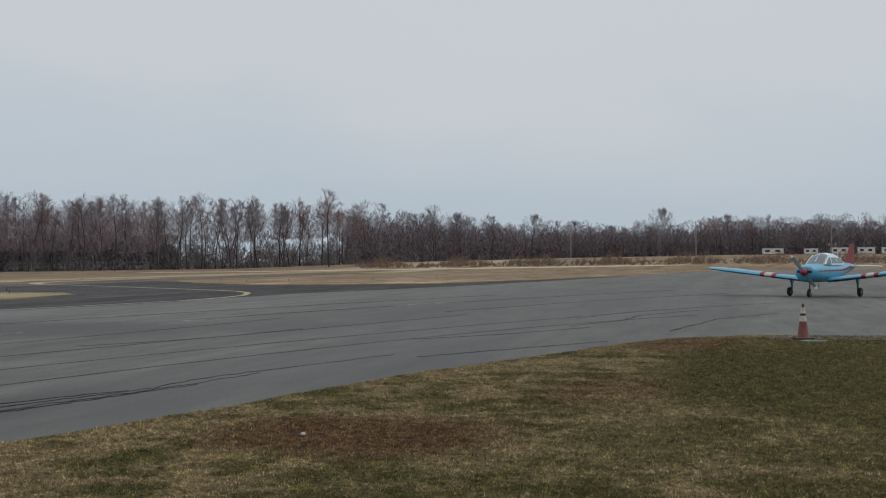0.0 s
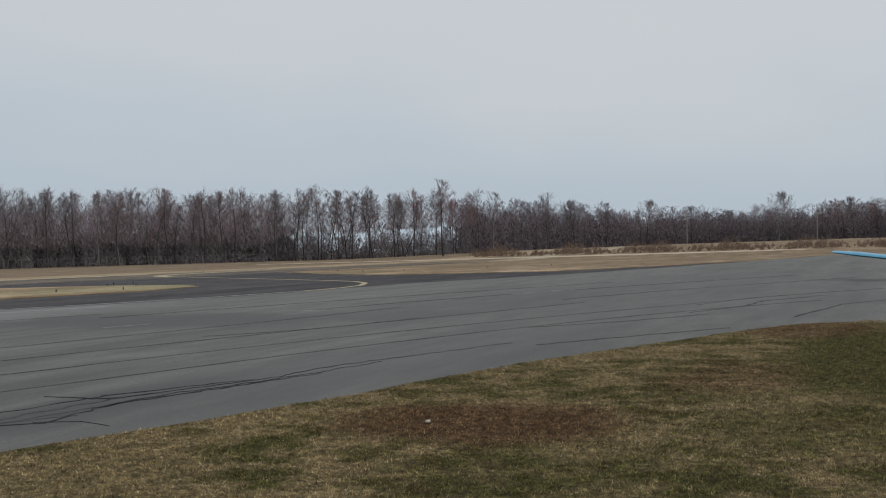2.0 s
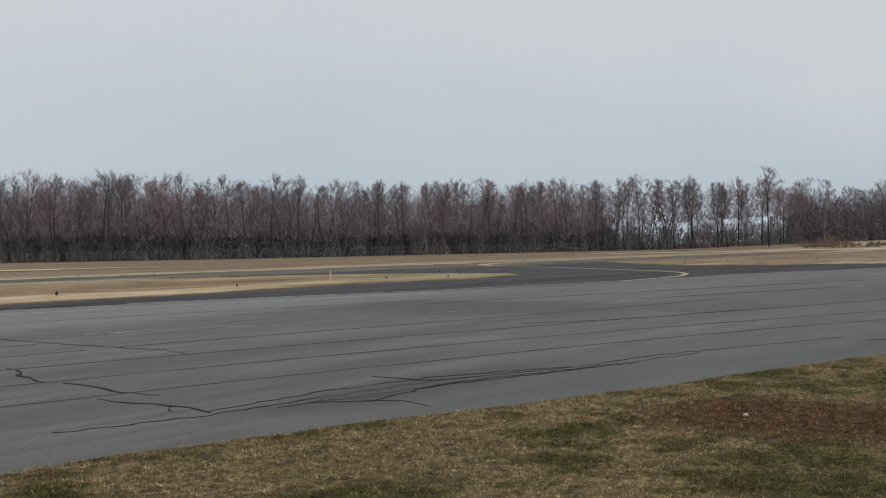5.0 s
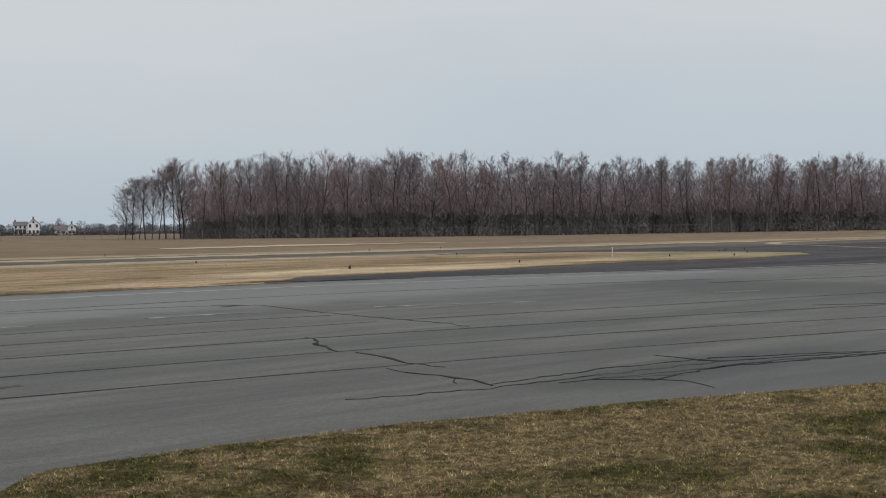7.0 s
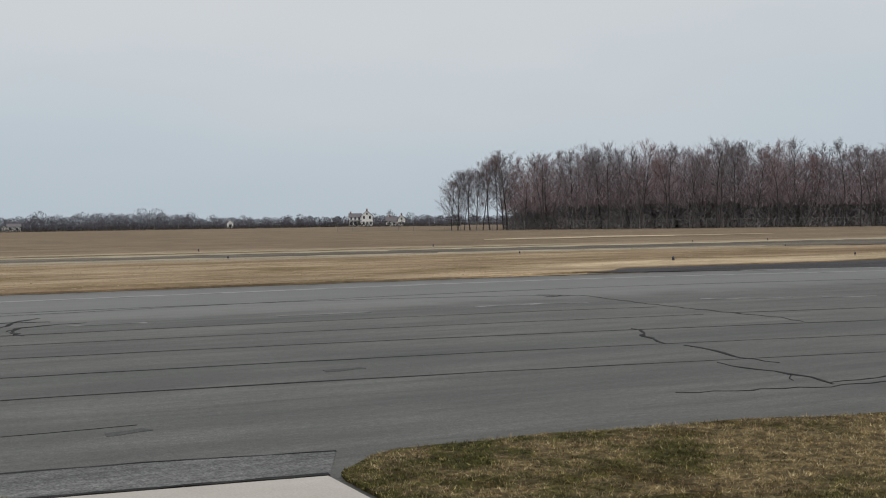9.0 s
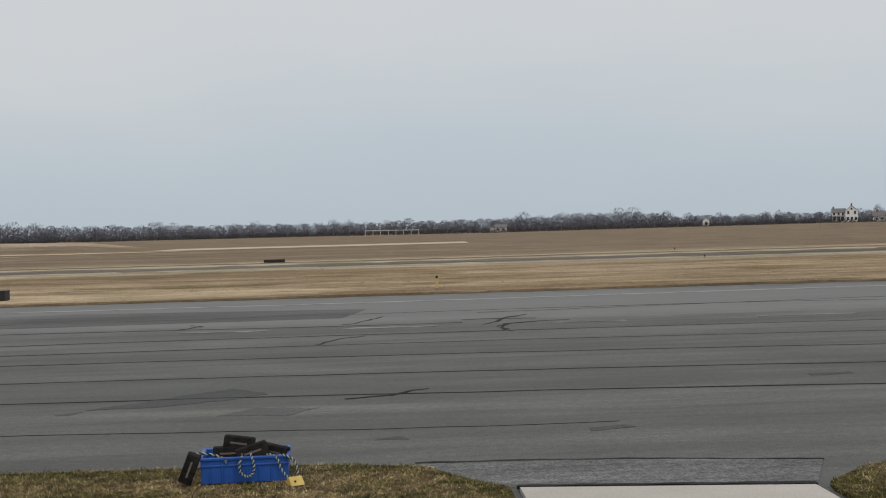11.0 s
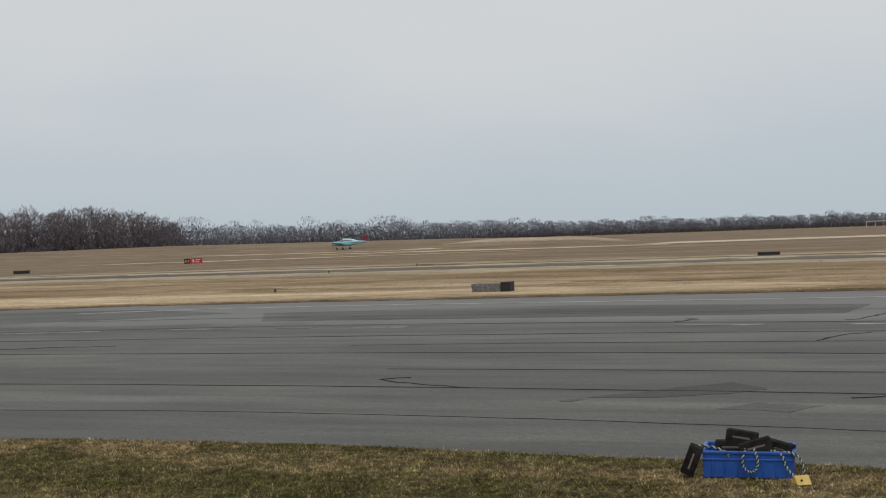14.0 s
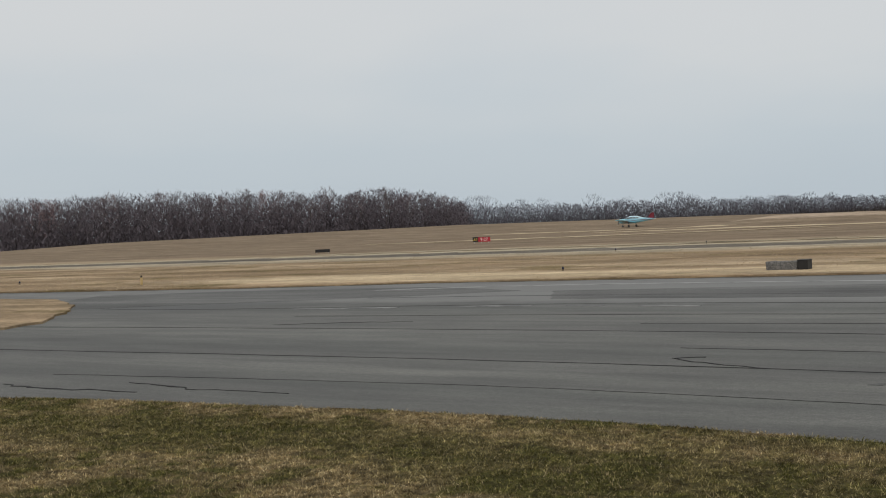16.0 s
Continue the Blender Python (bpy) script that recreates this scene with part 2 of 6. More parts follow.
def lawn_colour(m, fine_scale, k):
    """Winter lawn: straw, some green, brown bare patches; k scales it for soil or blades."""
    def s(c):
        return tuple(v * k for v in c)
    blade = noise_fac(m, fine_scale, 2) if fine_scale else m.node_tree.nodes.new("ShaderNodeNewGeometry").outputs["Random Per Island"]
    tuft = noise_fac(m, 5.5, 5, rough=0.72)
    clump = noise_fac(m, 1.5, 5, rough=0.6)
    wide = noise_fac(m, 0.4, 4)
    straw = ramp_of(m, blade, [(0.15, s((0.16, 0.112, 0.052))), (0.5, s((0.335, 0.252, 0.125))), (0.88, s((0.60, 0.50, 0.305)))])
    green = ramp_of(m, blade, [(0.15, s((0.055, 0.056, 0.016))), (0.6, s((0.125, 0.118, 0.034))), (0.92, s((0.32, 0.275, 0.125)))])
    brown = ramp_of(m, blade, [(0.15, s((0.085, 0.046, 0.022))), (0.6, s((0.18, 0.10, 0.05))), (0.92, s((0.38, 0.265, 0.15)))])
    both = arith(m, "ADD", arith(m, "MULTIPLY", clump, 0.6), arith(m, "MULTIPLY", wide, 0.4))
    both = arith(m, "ADD", both, arith(m, "MULTIPLY", arith(m, "SUBTRACT", tuft, 0.5), 0.3))
    base = mix(m, step(m, both, 0.465, 0.565), straw, green)
    for cx, cy, rx, ry, k in ((18.5, -3.2, 12, 3.2, 0.9), (18.0, -0.2, 4.8, 1.3, 1.0), (8.6, 2.4, 1.3, 1.0, 0.55), (6.1, 4.8, 0.9, 0.5, 0.4), (11.2, 0.6, 1.6, 0.9, 0.6), (-8.5, 6.9, 2.2, 0.7, 0.7), (-3.0, 6.8, 2.6, 0.7, 0.7), (-2.4, 8.2, 1.2, 0.22, 0.9), (-6.5, 7.3, 2.4, 0.6, 0.7), (21.5, -0.5, 4, 1.2, 0.6)):
        base = mix(m, arith(m, "MULTIPLY", spot(m, cx, cy, rx, ry, 0.7), k), base, green)
    base = mix(m, arith(m, "MULTIPLY", step(m, noise_fac(m, 0.75, 6, rough=0.65), 0.56, 0.68), 0.5), base, brown)
    for cx, cy, rx, ry, k in ((7.3, 6.0, 2.0, 0.8, 0.75), (9.9, 2.1, 0.9, 0.5, 0.6), (13.0, 1.1, 1.3, 0.6, 0.5), (-3.5, 7.9, 2.4, 0.4, 0.4)):
        base = mix(m, arith(m, "MULTIPLY", spot(m, cx, cy, rx, ry, 0.7), k), base, straw)
    for cx, cy, rx, ry, k in ((10.8, 3.5, 1.3, 1.4, 0.95), (24.0, 1.1, 2.4, 1.3, 0.65), (15, 1.6, 1.6, 0.8, 0.5)):
        base = mix(m, arith(m, "MULTIPLY", spot(m, cx, cy, rx, ry, 0.7), k), base, brown)
    base = mix(m, 0.85, base, ramp_of(m, tuft, [(0.3, (0.16, 0.16, 0.155)), (0.5, (0.5, 0.5, 0.5)), (0.68, (0.8, 0.79, 0.78))]), "OVERLAY")
    speck = noise_fac(m, 17, 3, rough=0.7)
    base = mix(m, 0.9, base, ramp_of(m, speck, [(0.36, (0.2, 0.2, 0.19)), (0.5, (0.47, 0.47, 0.46)), (0.64, (0.8, 0.79, 0.78))]), "OVERLAY")
    return base


LAWN = material("lawn_soil", (0.15, 0.11, 0.05), 1.0)
colour(LAWN, lawn_colour(LAWN, 40, 0.36))
bump(LAWN, noise_fac(LAWN, 25, 5), 0.8, 0.03)
BLADE = material("lawn_blades", (0.2, 0.15, 0.07), 0.9)
colour(BLADE, lawn_colour(BLADE, 0, 0.86))
TUFT = material("field_tufts", (0.3, 0.22, 0.12), 0.95)
tuft_mix = arith(TUFT, "ADD", arith(TUFT, "MULTIPLY", TUFT.node_tree.nodes.new("ShaderNodeNewGeometry").outputs["Random Per Island"], 0.45), arith(TUFT, "MULTIPLY", noise_fac(TUFT, 0.22, 5, (0.4, 1, 1), 0.65), 0.7))
tuft_base = (ramp_of(TUFT, tuft_mix, [(0.28, (0.25, 0.175, 0.095)), (0.48, (0.31, 0.225, 0.125)), (0.62, (0.36, 0.265, 0.15)), (0.82, (0.5, 0.41, 0.275))]))
for cx, cy, rx, ry, k in ((-24, 32.8, 9, 2.6, 0.65), (-9, 33.4, 8, 2.2, 0.5), (30, 36.5, 9, 2.4, 0.6)):
    tuft_base = mix(TUFT, arith(TUFT, "MULTIPLY", spot(TUFT, cx, cy, rx, ry, 0.7), k), tuft_base, (0.66, 0.54, 0.37))
colour(TUFT, tuft_base)
STRAW_BLADE = material("long_straw_blades", (0.5, 0.4, 0.22), 0.9)
colour(STRAW_BLADE, ramp_of(STRAW_BLADE, STRAW_BLADE.node_tree.nodes.new("ShaderNodeNewGeometry").outputs["Random Per Island"], [(0.0, (0.2, 0.145, 0.07)), (0.5, (0.31, 0.24, 0.13)), (1.0, (0.46, 0.38, 0.24))]))
FIELD_BLADE = material("field_straw", (0.3, 0.22, 0.11), 0.95)
colour(FIELD_BLADE, ramp_of(FIELD_BLADE, noise_fac(FIELD_BLADE, 9, 3), [(0.3, (0.33, 0.26, 0.165)), (0.55, (0.47, 0.385, 0.26)), (0.75, (0.6, 0.51, 0.37))]))


def bark(name, a, b, hues=None):
    m = material(name, a, 0.95)
    base = mix(m, 0.4, ramp_of(m, random_of(m), hues or [(0.0, a), (1.0, b)]), ramp_of(m, noise_fac(m, 1.2, 4, (1, 1, 0.3)), [(0.3, a), (0.7, b)]))
    colour(m, base)
    return m


BARK = bark("grey_bark", (0.045, 0.041, 0.042), (0.11, 0.099, 0.096), [(0.0, (0.032, 0.029, 0.03)), (0.75, (0.068, 0.062, 0.061)), (0.93, (0.15, 0.137, 0.13)), (1.0, (0.28, 0.26, 0.245))])
TWIG = bark("bare_twigs", (0.125, 0.114, 0.122), (0.225, 0.168, 0.17), [(0.0, (0.15, 0.145, 0.162)), (0.5, (0.205, 0.184, 0.197)), (0.82, (0.26, 0.197, 0.202)), (1.0, (0.31, 0.178, 0.185))])
# The blue-grey includes distance haze, painted into the twig colour.
HAZY_TWIG = bark("far_woods", (0.102, 0.105, 0.124), (0.138, 0.132, 0.152))
CREST_TWIG = bark("crest_woods", (0.092, 0.086, 0.1), (0.135, 0.114, 0.125))
# Distance haze is mixed into the colours: WOODS lifted paler, EAST_WOODS greyer.
WOODS = bark("deep_woods", (0.215, 0.196, 0.212), (0.33, 0.258, 0.268))
EAST_WOODS = bark("mauve_woods", (0.112, 0.104, 0.118), (0.172, 0.137, 0.147))
UNDER = bark("undergrowth", (0.16, 0.15, 0.16), (0.225, 0.2, 0.203))
EVERGREEN = bark("evergreen", (0.185, 0.18, 0.193), (0.25, 0.228, 0.23))


# ---- building helpers ----
def mesh_from(name, verts, faces, mat, smooth=False):
    me = bpy.data.meshes.new(name)
    me.from_pydata([tuple(map(float, v)) for v in verts], [], [tuple(map(int, f)) for f in faces])
    me.update()
    me.materials.append(mat)
    if smooth:
        me.polygons.foreach_set("use_smooth", [True] * len(me.polygons))
    return me


def solid(name, bm, mat, smooth=None):
    me = bpy.data.meshes.new(name)
    bm.normal_update()
    bm.to_mesh(me)
    bm.free()
    me.materials.append(mat)
    if smooth is not None:
        me.polygons.foreach_set("use_smooth", [True] * len(me.polygons))
        me.set_sharp_from_angle(angle=radians(smooth))
    return me


def part(name, bm, mat, parent, label="", smooth=None, at=None):
    me = bm if isinstance(bm, bpy.types.Mesh) else solid(name, bm, mat, smooth)
    ob = new(name, me)
    ob.parent = parent
    if at is not None:
        ob.matrix_local = at
    if label:
        tagged(ob, label)
    return ob


def thing(name, label, category, m=None, group="", kind=""):
    ob = tagged(new(name), label, category, group, kind)
    if m is not None:
        ob.matrix_world = m
    return ob


def box_bm(sx, sy, sz, at=(0, 0, 0), bevel=0.0, bm=None, rot=None, seg=2):
    own = bmesh.new()
    m = Matrix.Translation(at) @ (rot or Matrix()) @ Matrix.Diagonal((sx, sy, sz, 1))
    bmesh.ops.create_cube(own, size=1.0, matrix=m)
    if bevel:
        bmesh.ops.bevel(own, geom=own.edges[:], offset=bevel, segments=seg, profile=0.5, affect="EDGES")
    return join(own, bm)


def join(own, bm):
    if bm is None:
        return own
    me = bpy.data.meshes.new("join")
    own.to_mesh(me)
    own.free()
    bm.from_mesh(me)
    bpy.data.meshes.remove(me)
    return bm


def rod_bm(p0, p1, r0, r1=None, seg=10, bm=None):
    p0, p1 = Vector(p0), Vector(p1)
    own = bmesh.new()
    d = p1 - p0
    m = Matrix.Translation((p0 + p1) / 2) @ d.to_track_quat("Z", "Y").to_matrix().to_4x4()
    bmesh.ops.create_cone(own, cap_ends=True, segments=seg, radius1=r0, radius2=r0 if r1 is None else r1, depth=d.length, matrix=m)
    return join(own, bm)


def loft_bm(rings, close_ends=True):
    """A skin over rings of points; each ring has the same count."""
    bm = bmesh.new()
    vs = [[bm.verts.new(p) for p in ring] for ring in rings]
    n = len(vs[0])
    for a, b in zip(vs, vs[1:]):
        for i in range(n):
            bm.faces.new((a[i], a[(i + 1) % n], b[(i + 1) % n], b[i]))
    if close_ends:
        bm.faces.new(vs[0][::-1])
        bm.faces.new(vs[-1])
    bmesh.ops.recalc_face_normals(bm, faces=bm.faces[:])
    return bm


def prisms(p0, p1, r0, r1, sides=3):
    """Vertices and faces of many thin tapered sticks at once."""
    p0, p1 = np.asarray(p0, float), np.asarray(p1, float)
    r0, r1 = np.asarray(r0, float), np.asarray(r1, float)
    d = p1 - p0
    d /= np.maximum(np.linalg.norm(d, axis=1, keepdims=True), 1e-6)
    a = np.cross(d, np.where(np.abs(d[:, 2:3]) > 0.9, [[1.0, 0, 0]], [[0, 0, 1.0]]))
    a /= np.linalg.norm(a, axis=1, keepdims=True)
    b = np.cross(d, a)
    ring = []
    for p, r in ((p0, r0), (p1, r1)):
        for k in range(sides):
            w = 2 * math.pi * k / sides
            ring.append(p + (a * math.cos(w) + b * math.sin(w)) * r[:, None])
    v = np.stack(ring, 1).reshape(-1, 3)
    i = np.arange(len(p0))[:, None] * 2 * sides
    f = np.concatenate([np.stack([i[:, 0] + k, i[:, 0] + (k + 1) % sides, i[:, 0] + sides + (k + 1) % sides, i[:, 0] + sides + k], 1) for k in range(sides)])
    return v, f


def slivers(p0, p1, r0):
    """Very fine twigs: each one narrow tapering face, turned at random about its line."""
    p0, p1, r0 = np.asarray(p0, float), np.asarray(p1, float), np.asarray(r0, float)
    d = p1 - p0
    side = np.cross(d, np.random.default_rng(len(p0)).normal(0, 1, p0.shape))
    side *= (r0 / np.maximum(np.linalg.norm(side, axis=1), 1e-6))[:, None]
    v = np.stack([p0 - side, p0 + side, p1], 1).reshape(-1, 3)
    return v, np.arange(3 * len(p0)).reshape(-1, 3)


def fast_mesh(name, v, f, mat):
    me = bpy.data.meshes.new(name)
    v, f = np.asarray(v, np.float32), np.asarray(f, np.int32)
    n, k = f.shape
    me.vertices.add(len(v))
    me.vertices.foreach_set("co", v.ravel())
    me.loops.add(n * k)
    me.loops.foreach_set("vertex_index", f.ravel())
    me.polygons.add(n)
    me.polygons.foreach_set("loop_start", np.arange(0, n * k, k, dtype=np.int32))
    me.update(calc_edges=True)
    me.materials.append(mat)
    return me


# ---- the lie of the land ----
FAR_AZ = [-180, -110, -90, -82, -75, -66, -56, -45, -32, -22, -6, 2, 13, 20, 33, 44, 50, 54, 60, 180]
FAR_Z = [1.5, 2.6, 2.8, 2.3, 1.6, 0.6, 0.35, 0.0, 0.25, 0.6, 0.2, 0.5, 0.7, 1.6, 2.3, 1.95, 1.7, 0.9, 0.4, 1.5]


def smooth(a, b, x):
    t = np.clip((x - a) / (b - a), 0, 1)
    return t * t * (3 - 2 * t)


def land(x, y):
    """Height of the field: flat by the apron, slowly rising or falling far out, behind a crest on one side."""
    x, y = np.asarray(x, float), np.asarray(y, float)
    r, az = np.hypot(x, y), np.degrees(np.arctan2(-x, y))
    z = np.interp(az, FAR_AZ, FAR_Z) * smooth(190, 310, r)
    crest = smooth(14, 22, az) * smooth(70, 56, az)
    z = z - 3.0 * crest * smooth(325, 385, r)
    mound = 1.35 * np.exp(-((x + 54) / 15) ** 4 - ((y - 188) / 13) ** 2)
    return z + mound - 0.02


def polar(r, az):
    return -r * math.sin(radians(az)), r * math.cos(radians(az))


radii = np.concatenate([[0.0, 3, 8, 16], np.arange(24, 420, 6.0), np.geomspace(430, 4600, 26)])
angles = np.radians(np.arange(0, 360, 1.0))
gx, gy = -np.outer(radii, np.sin(angles)), np.outer(radii, np.cos(angles))
gv = np.stack([gx, gy, land(gx, gy)], 2).reshape(-1, 3)
na = len(angles)
gi, gj = np.meshgrid(np.arange(len(radii) - 1), np.arange(na), indexing="ij")
gf = np.stack([gi * na + gj, (gi + 1) * na + gj, (gi + 1) * na + (gj + 1) % na, gi * na + (gj + 1) % na], 2).reshape(-1, 4)[:, ::-1]
ground = new("ground", fast_mesh("ground", gv, gf, FIELD))
ground.data.polygons.foreach_set("use_smooth", [True] * len(ground.data.polygons))
tagged(ground, "open airfield of dry tan and brown winter grass", "field", kind="structure")


def slab(name, outline, top, mat, depth=0.05):
    """A flat paved or grassed sheet with a real edge."""
    bm = bmesh.new()
    lo = [bm.verts.new((x, y, top - depth)) for x, y in outline]
    hi = [bm.verts.new((x, y, top)) for x, y in outline]
    n = len(outline)
    bm.faces.new(hi)
    for i in range(n):
        bm.faces.new((lo[i], lo[(i + 1) % n], hi[(i + 1) % n], hi[i]))
    bmesh.ops.recalc_face_normals(bm, faces=bm.faces[:])
    bmesh.ops.triangulate(bm, faces=bm.faces[:])
    return new(name, solid(name, bm, mat))


def wander(points, amp, step_len, seed):
    """The polyline cut into short steps, each pushed a little off the line."""
    rng = random.Random(seed)
    out_pts = []
    for (x0, y0), (x1, y1) in zip(points, points[1:]):
        n = max(1, int(math.hypot(x1 - x0, y1 - y0) / step_len))
        for i in range(n):
            t = i / n
            out_pts.append((x0 + (x1 - x0) * t + rng.uniform(-amp, amp), y0 + (y1 - y0) * t + rng.uniform(-amp, amp)))
    out_pts.append(points[-1])
    return out_pts


NEAR_EDGE_W = [(-60, 2.0), (-30, 5.4), (-17, 7.0), (-11.5, 7.95), (-9.4, 8.26), (-8.0, 8.38), (-6.8, 8.5), (-5.7, 8.58), (-4.6, 8.58), (-3.6, 8.56), (-2.6, 8.47), (-1.5, 8.41), (-0.5, 8.36), (-0.1, 8.27), (0.29, 8.13), (0.6, 7.6), (0.78, 7.4)]
NEAR_EDGE_E = [(2.68, 7.0), (2.8, 7.25), (3.13, 7.62), (3.4, 7.75), (4.3, 7.75), (5.2, 7.64), (6.0, 7.56), (6.6, 7.43), (7.5, 7.16), (8.7, 6.85), (9.6, 6.54), (10.5, 6.2), (11.5, 5.95), (12.6, 5.62), (13.8, 5.38), (15.0, 5.08), (16.5, 4.73), (17.9, 4.21), (19.5, 3.63), (21.3, 2.95), (23.6, 2.15), (25.4, 1.25), (26.06, 0.1), (25.5, -0.9), (25.3, -2.9), (25.2, -8), (26, -25), (27, -60)]
APRON_FAR = [(-60, 22), (-38, 27.0), (-27, 28.0), (-20, 29.6), (-9, 30.4), (6, 30.8), (16, 30.8), (22, 30.6), (31.5, 27.8), (37.1, 25.7), (46.5, 23.7), (52, 23.6), (58, 23.2), (74.9, 18.7), (100, 14.4), (175, 5.0), (178, -60)]
apron = slab("apron", [(-60, -60), *[(x, y) for x, y in [(178, -60)]], *APRON_FAR[-2::-1]], 0.0, APRON, 0.1)
tagged(apron, "weathered grey asphalt apron with paving seams and cracks", "apron", kind="structure")
taxi_link = slab("taxiway_link", [(20.5, 31.6), (31.5, 27.75), (37.1, 25.65), (46.5, 23.65), (52, 23.5), (60, 22.6), (76, 18.4), (101, 14.2), (118, 11.6), (86, 21.5), (80.5, 33.0), (88, 42), (99.5, 51), (104, 60), (50, 60), (57, 50), (61, 42), (60.5, 37), (57.3, 34.6), (50, 33.2), (42, 34.3), (32.3, 33.4), (23.4, 33.6)], 0.006, DARK_ASPHALT, 0.1)
tagged(taxi_link, "dark newer asphalt taxiway joining the apron", "taxiway", kind="structure")
taxiway = slab("taxiway", [(-150, 54), (-60, 57.5), (0, 57.2), (30, 57.6), (60, 54), (100, 53), (170, 53), (170, 62), (100, 66), (60, 67.5), (30, 66.5), (0, 64.8), (-60, 66), (-150, 62)], 0.01, TAXI_ASPHALT, 0.1)
tagged(taxiway, "straight grey asphalt taxiway between dry grass verges", "taxiway", kind="structure")
strip = slab("apron_edge_strip", [(0.2, 8.38), (0.75, 7.5), (2.68, 7.22), (3.02, 8.0), (1.7, 8.27), (0.98, 8.35)], 0.005, STRIP, 0.05)
tagged(strip, "pale worn asphalt strip beside the footpath", "pavement", kind="structure")
path = slab("footpath", [(0.84, 7.38), (2.64, 7.14), (2.66, -20), (0.82, -20)], 0.03, CONCRETE, 0.12)
tagged(path, "pale concrete footpath ending at the apron", "path", kind="structure")
lawn_w = slab("lawn_west", [*wander(NEAR_EDGE_W, 0.04, 0.3, 1), (0.8, -60), (-60, -60)], 0.03, LAWN, 0.1)
tagged(lawn_w, "patchy winter lawn of straw and green grass", "lawn", kind="structure")
lawn_e = slab("lawn_east", [(2.7, -60), *wander(NEAR_EDGE_E, 0.05, 0.3, 2)[:], (27, -60)][1:] + [(2.7, -60)], 0.03, LAWN, 0.1)
tagged(lawn_e, "patchy straw-coloured winter lawn with brown bare ground", "lawn", kind="structure")


# ---- bare trees ----
def grow_tree(seed, tall, spread, bare=0.35, limbs=13, sprays=6, stems=1):
    """A tapering leader, rising limbs, branches and fine sprays: two lists of sticks."""
    rng = random.Random(seed)
    wood, fine = [], []

    def veer(d, angle):
        w = Vector((rng.gauss(0, 1), rng.gauss(0, 1), rng.gauss(0, 1)))
        side = (w - d * w.dot(d)).normalized()
        return (d * math.cos(angle) + side * math.sin(angle)).normalized()

    def run(p, d, length, r0, r1, n, lift, wobble, out_list):
        pts = [(p.copy(), r0)]
        for i in range(n):
            d = (veer(d, rng.uniform(0.3, 1.0) * wobble) + Vector((0, 0, lift))).normalized()
            q = p + d * length / n
            ra, rb = r0 + (r1 - r0) * i / n, r0 + (r1 - r0) * (i + 1) / n
            out_list.append((p.copy(), q.copy(), ra, rb))
            p = q
            pts.append((p.copy(), rb))
        return pts

    def along(pts, u):
        n = len(pts) - 1
        i = min(int(u * n), n - 1)
        return pts[i][0].lerp(pts[i + 1][0], u * n - i), (pts[i + 1][0] - pts[i][0]).normalized(), pts[i][1]

    mid, up, across = tall * (1 + bare) / 2 * 0.98, tall * (1 - bare) / 2 * 1.06, spread

    def reach(p, d):
        """How far the crown's rounded outline lies from p along d."""
        a2, c2 = across * across, up * up
        dz = p.z - mid
        qa = (d.x * d.x + d.y * d.y) / a2 + d.z * d.z / c2
        qb = (p.x * d.x + p.y * d.y) / a2 + dz * d.z / c2
        qc = (p.x * p.x + p.y * p.y) / a2 + dz * dz / c2 - 1
        disc = qb * qb - qa * qc
        return max(0.0, (-qb + math.sqrt(disc)) / qa) if disc > 0 else 0.0

    for stem in range(stems):
        w = 2 * math.pi * (stem + rng.random() * 0.6) / stems
        out = rng.uniform(0.0, 0.05) if stems == 1 else rng.uniform(0.12, 0.34)
        d = Vector((math.cos(w) * out, math.sin(w) * out, 1)).normalized()
        off = 0.0 if stems == 1 else 0.08
        foot = Vector((math.cos(w) * off, math.sin(w) * off, -0.4))
        leader = run(foot, d, tall * rng.uniform(0.86, 0.97), tall * (0.0105 if stems == 1 else 0.0080), 0.02, 11, 0.03, 0.11, wood)
        count = limbs // stems + 1
        side = rng.uniform(0, 6.28)
        for k in range(count):
            t = min(0.985, bare + (0.99 - bare) * (k + rng.random()) / count)
            p, ld, r = along(leader, t)
            side += 2.4 + rng.uniform(-0.5, 0.5)
            angle = rng.uniform(0.55, 1.05) * (1.25 - 0.6 * t)
            ld = (ld * math.cos(angle) + Vector((math.cos(side), math.sin(side), 0)) * math.sin(angle)).normalized()
            length = min(max(0.8, reach(p, ld) * rng.uniform(0.78, 1.0)), tall * 0.42)
            limb = run(p, ld, length, max(0.022, r * 0.4), 0.012, 5, 0.07, 0.24, wood)
            for b in range(7):
                bp, bd, br = along(limb, 0.12 + 0.88 * (b + rng.random()) / 7)
                bd = veer(bd, rng.uniform(0.3, 0.8))
                bl = min(max(0.5, reach(bp, bd) * rng.uniform(0.7, 1.0)), max(0.8, length * rng.uniform(0.28, 0.5)))
                branch = run(bp, bd, bl, 0.024, 0.010, 2, 0.08, 0.25, fine)
                for _ in range(sprays):
                    sp, sd, sr = along(branch, rng.uniform(0.1, 1.0))
                    sd = (veer(sd, rng.uniform(0.25, 0.8)) + Vector((0, 0, 0.12))).normalized()
                    sl = rng.uniform(0.45, 1.1)
                    fine.append((sp, sp + sd * sl, 0.0115, 0.0))
                    for _ in range(3):
                        tp = sp + sd * sl * rng.uniform(0.2, 0.95)
                        td = (veer(sd, rng.uniform(0.3, 0.9)) + Vector((0, 0, 0.1))).normalized()
                        fine.append((tp, tp + td * rng.uniform(0.22, 0.55), 0.0085, 0.0))
    return wood, fine


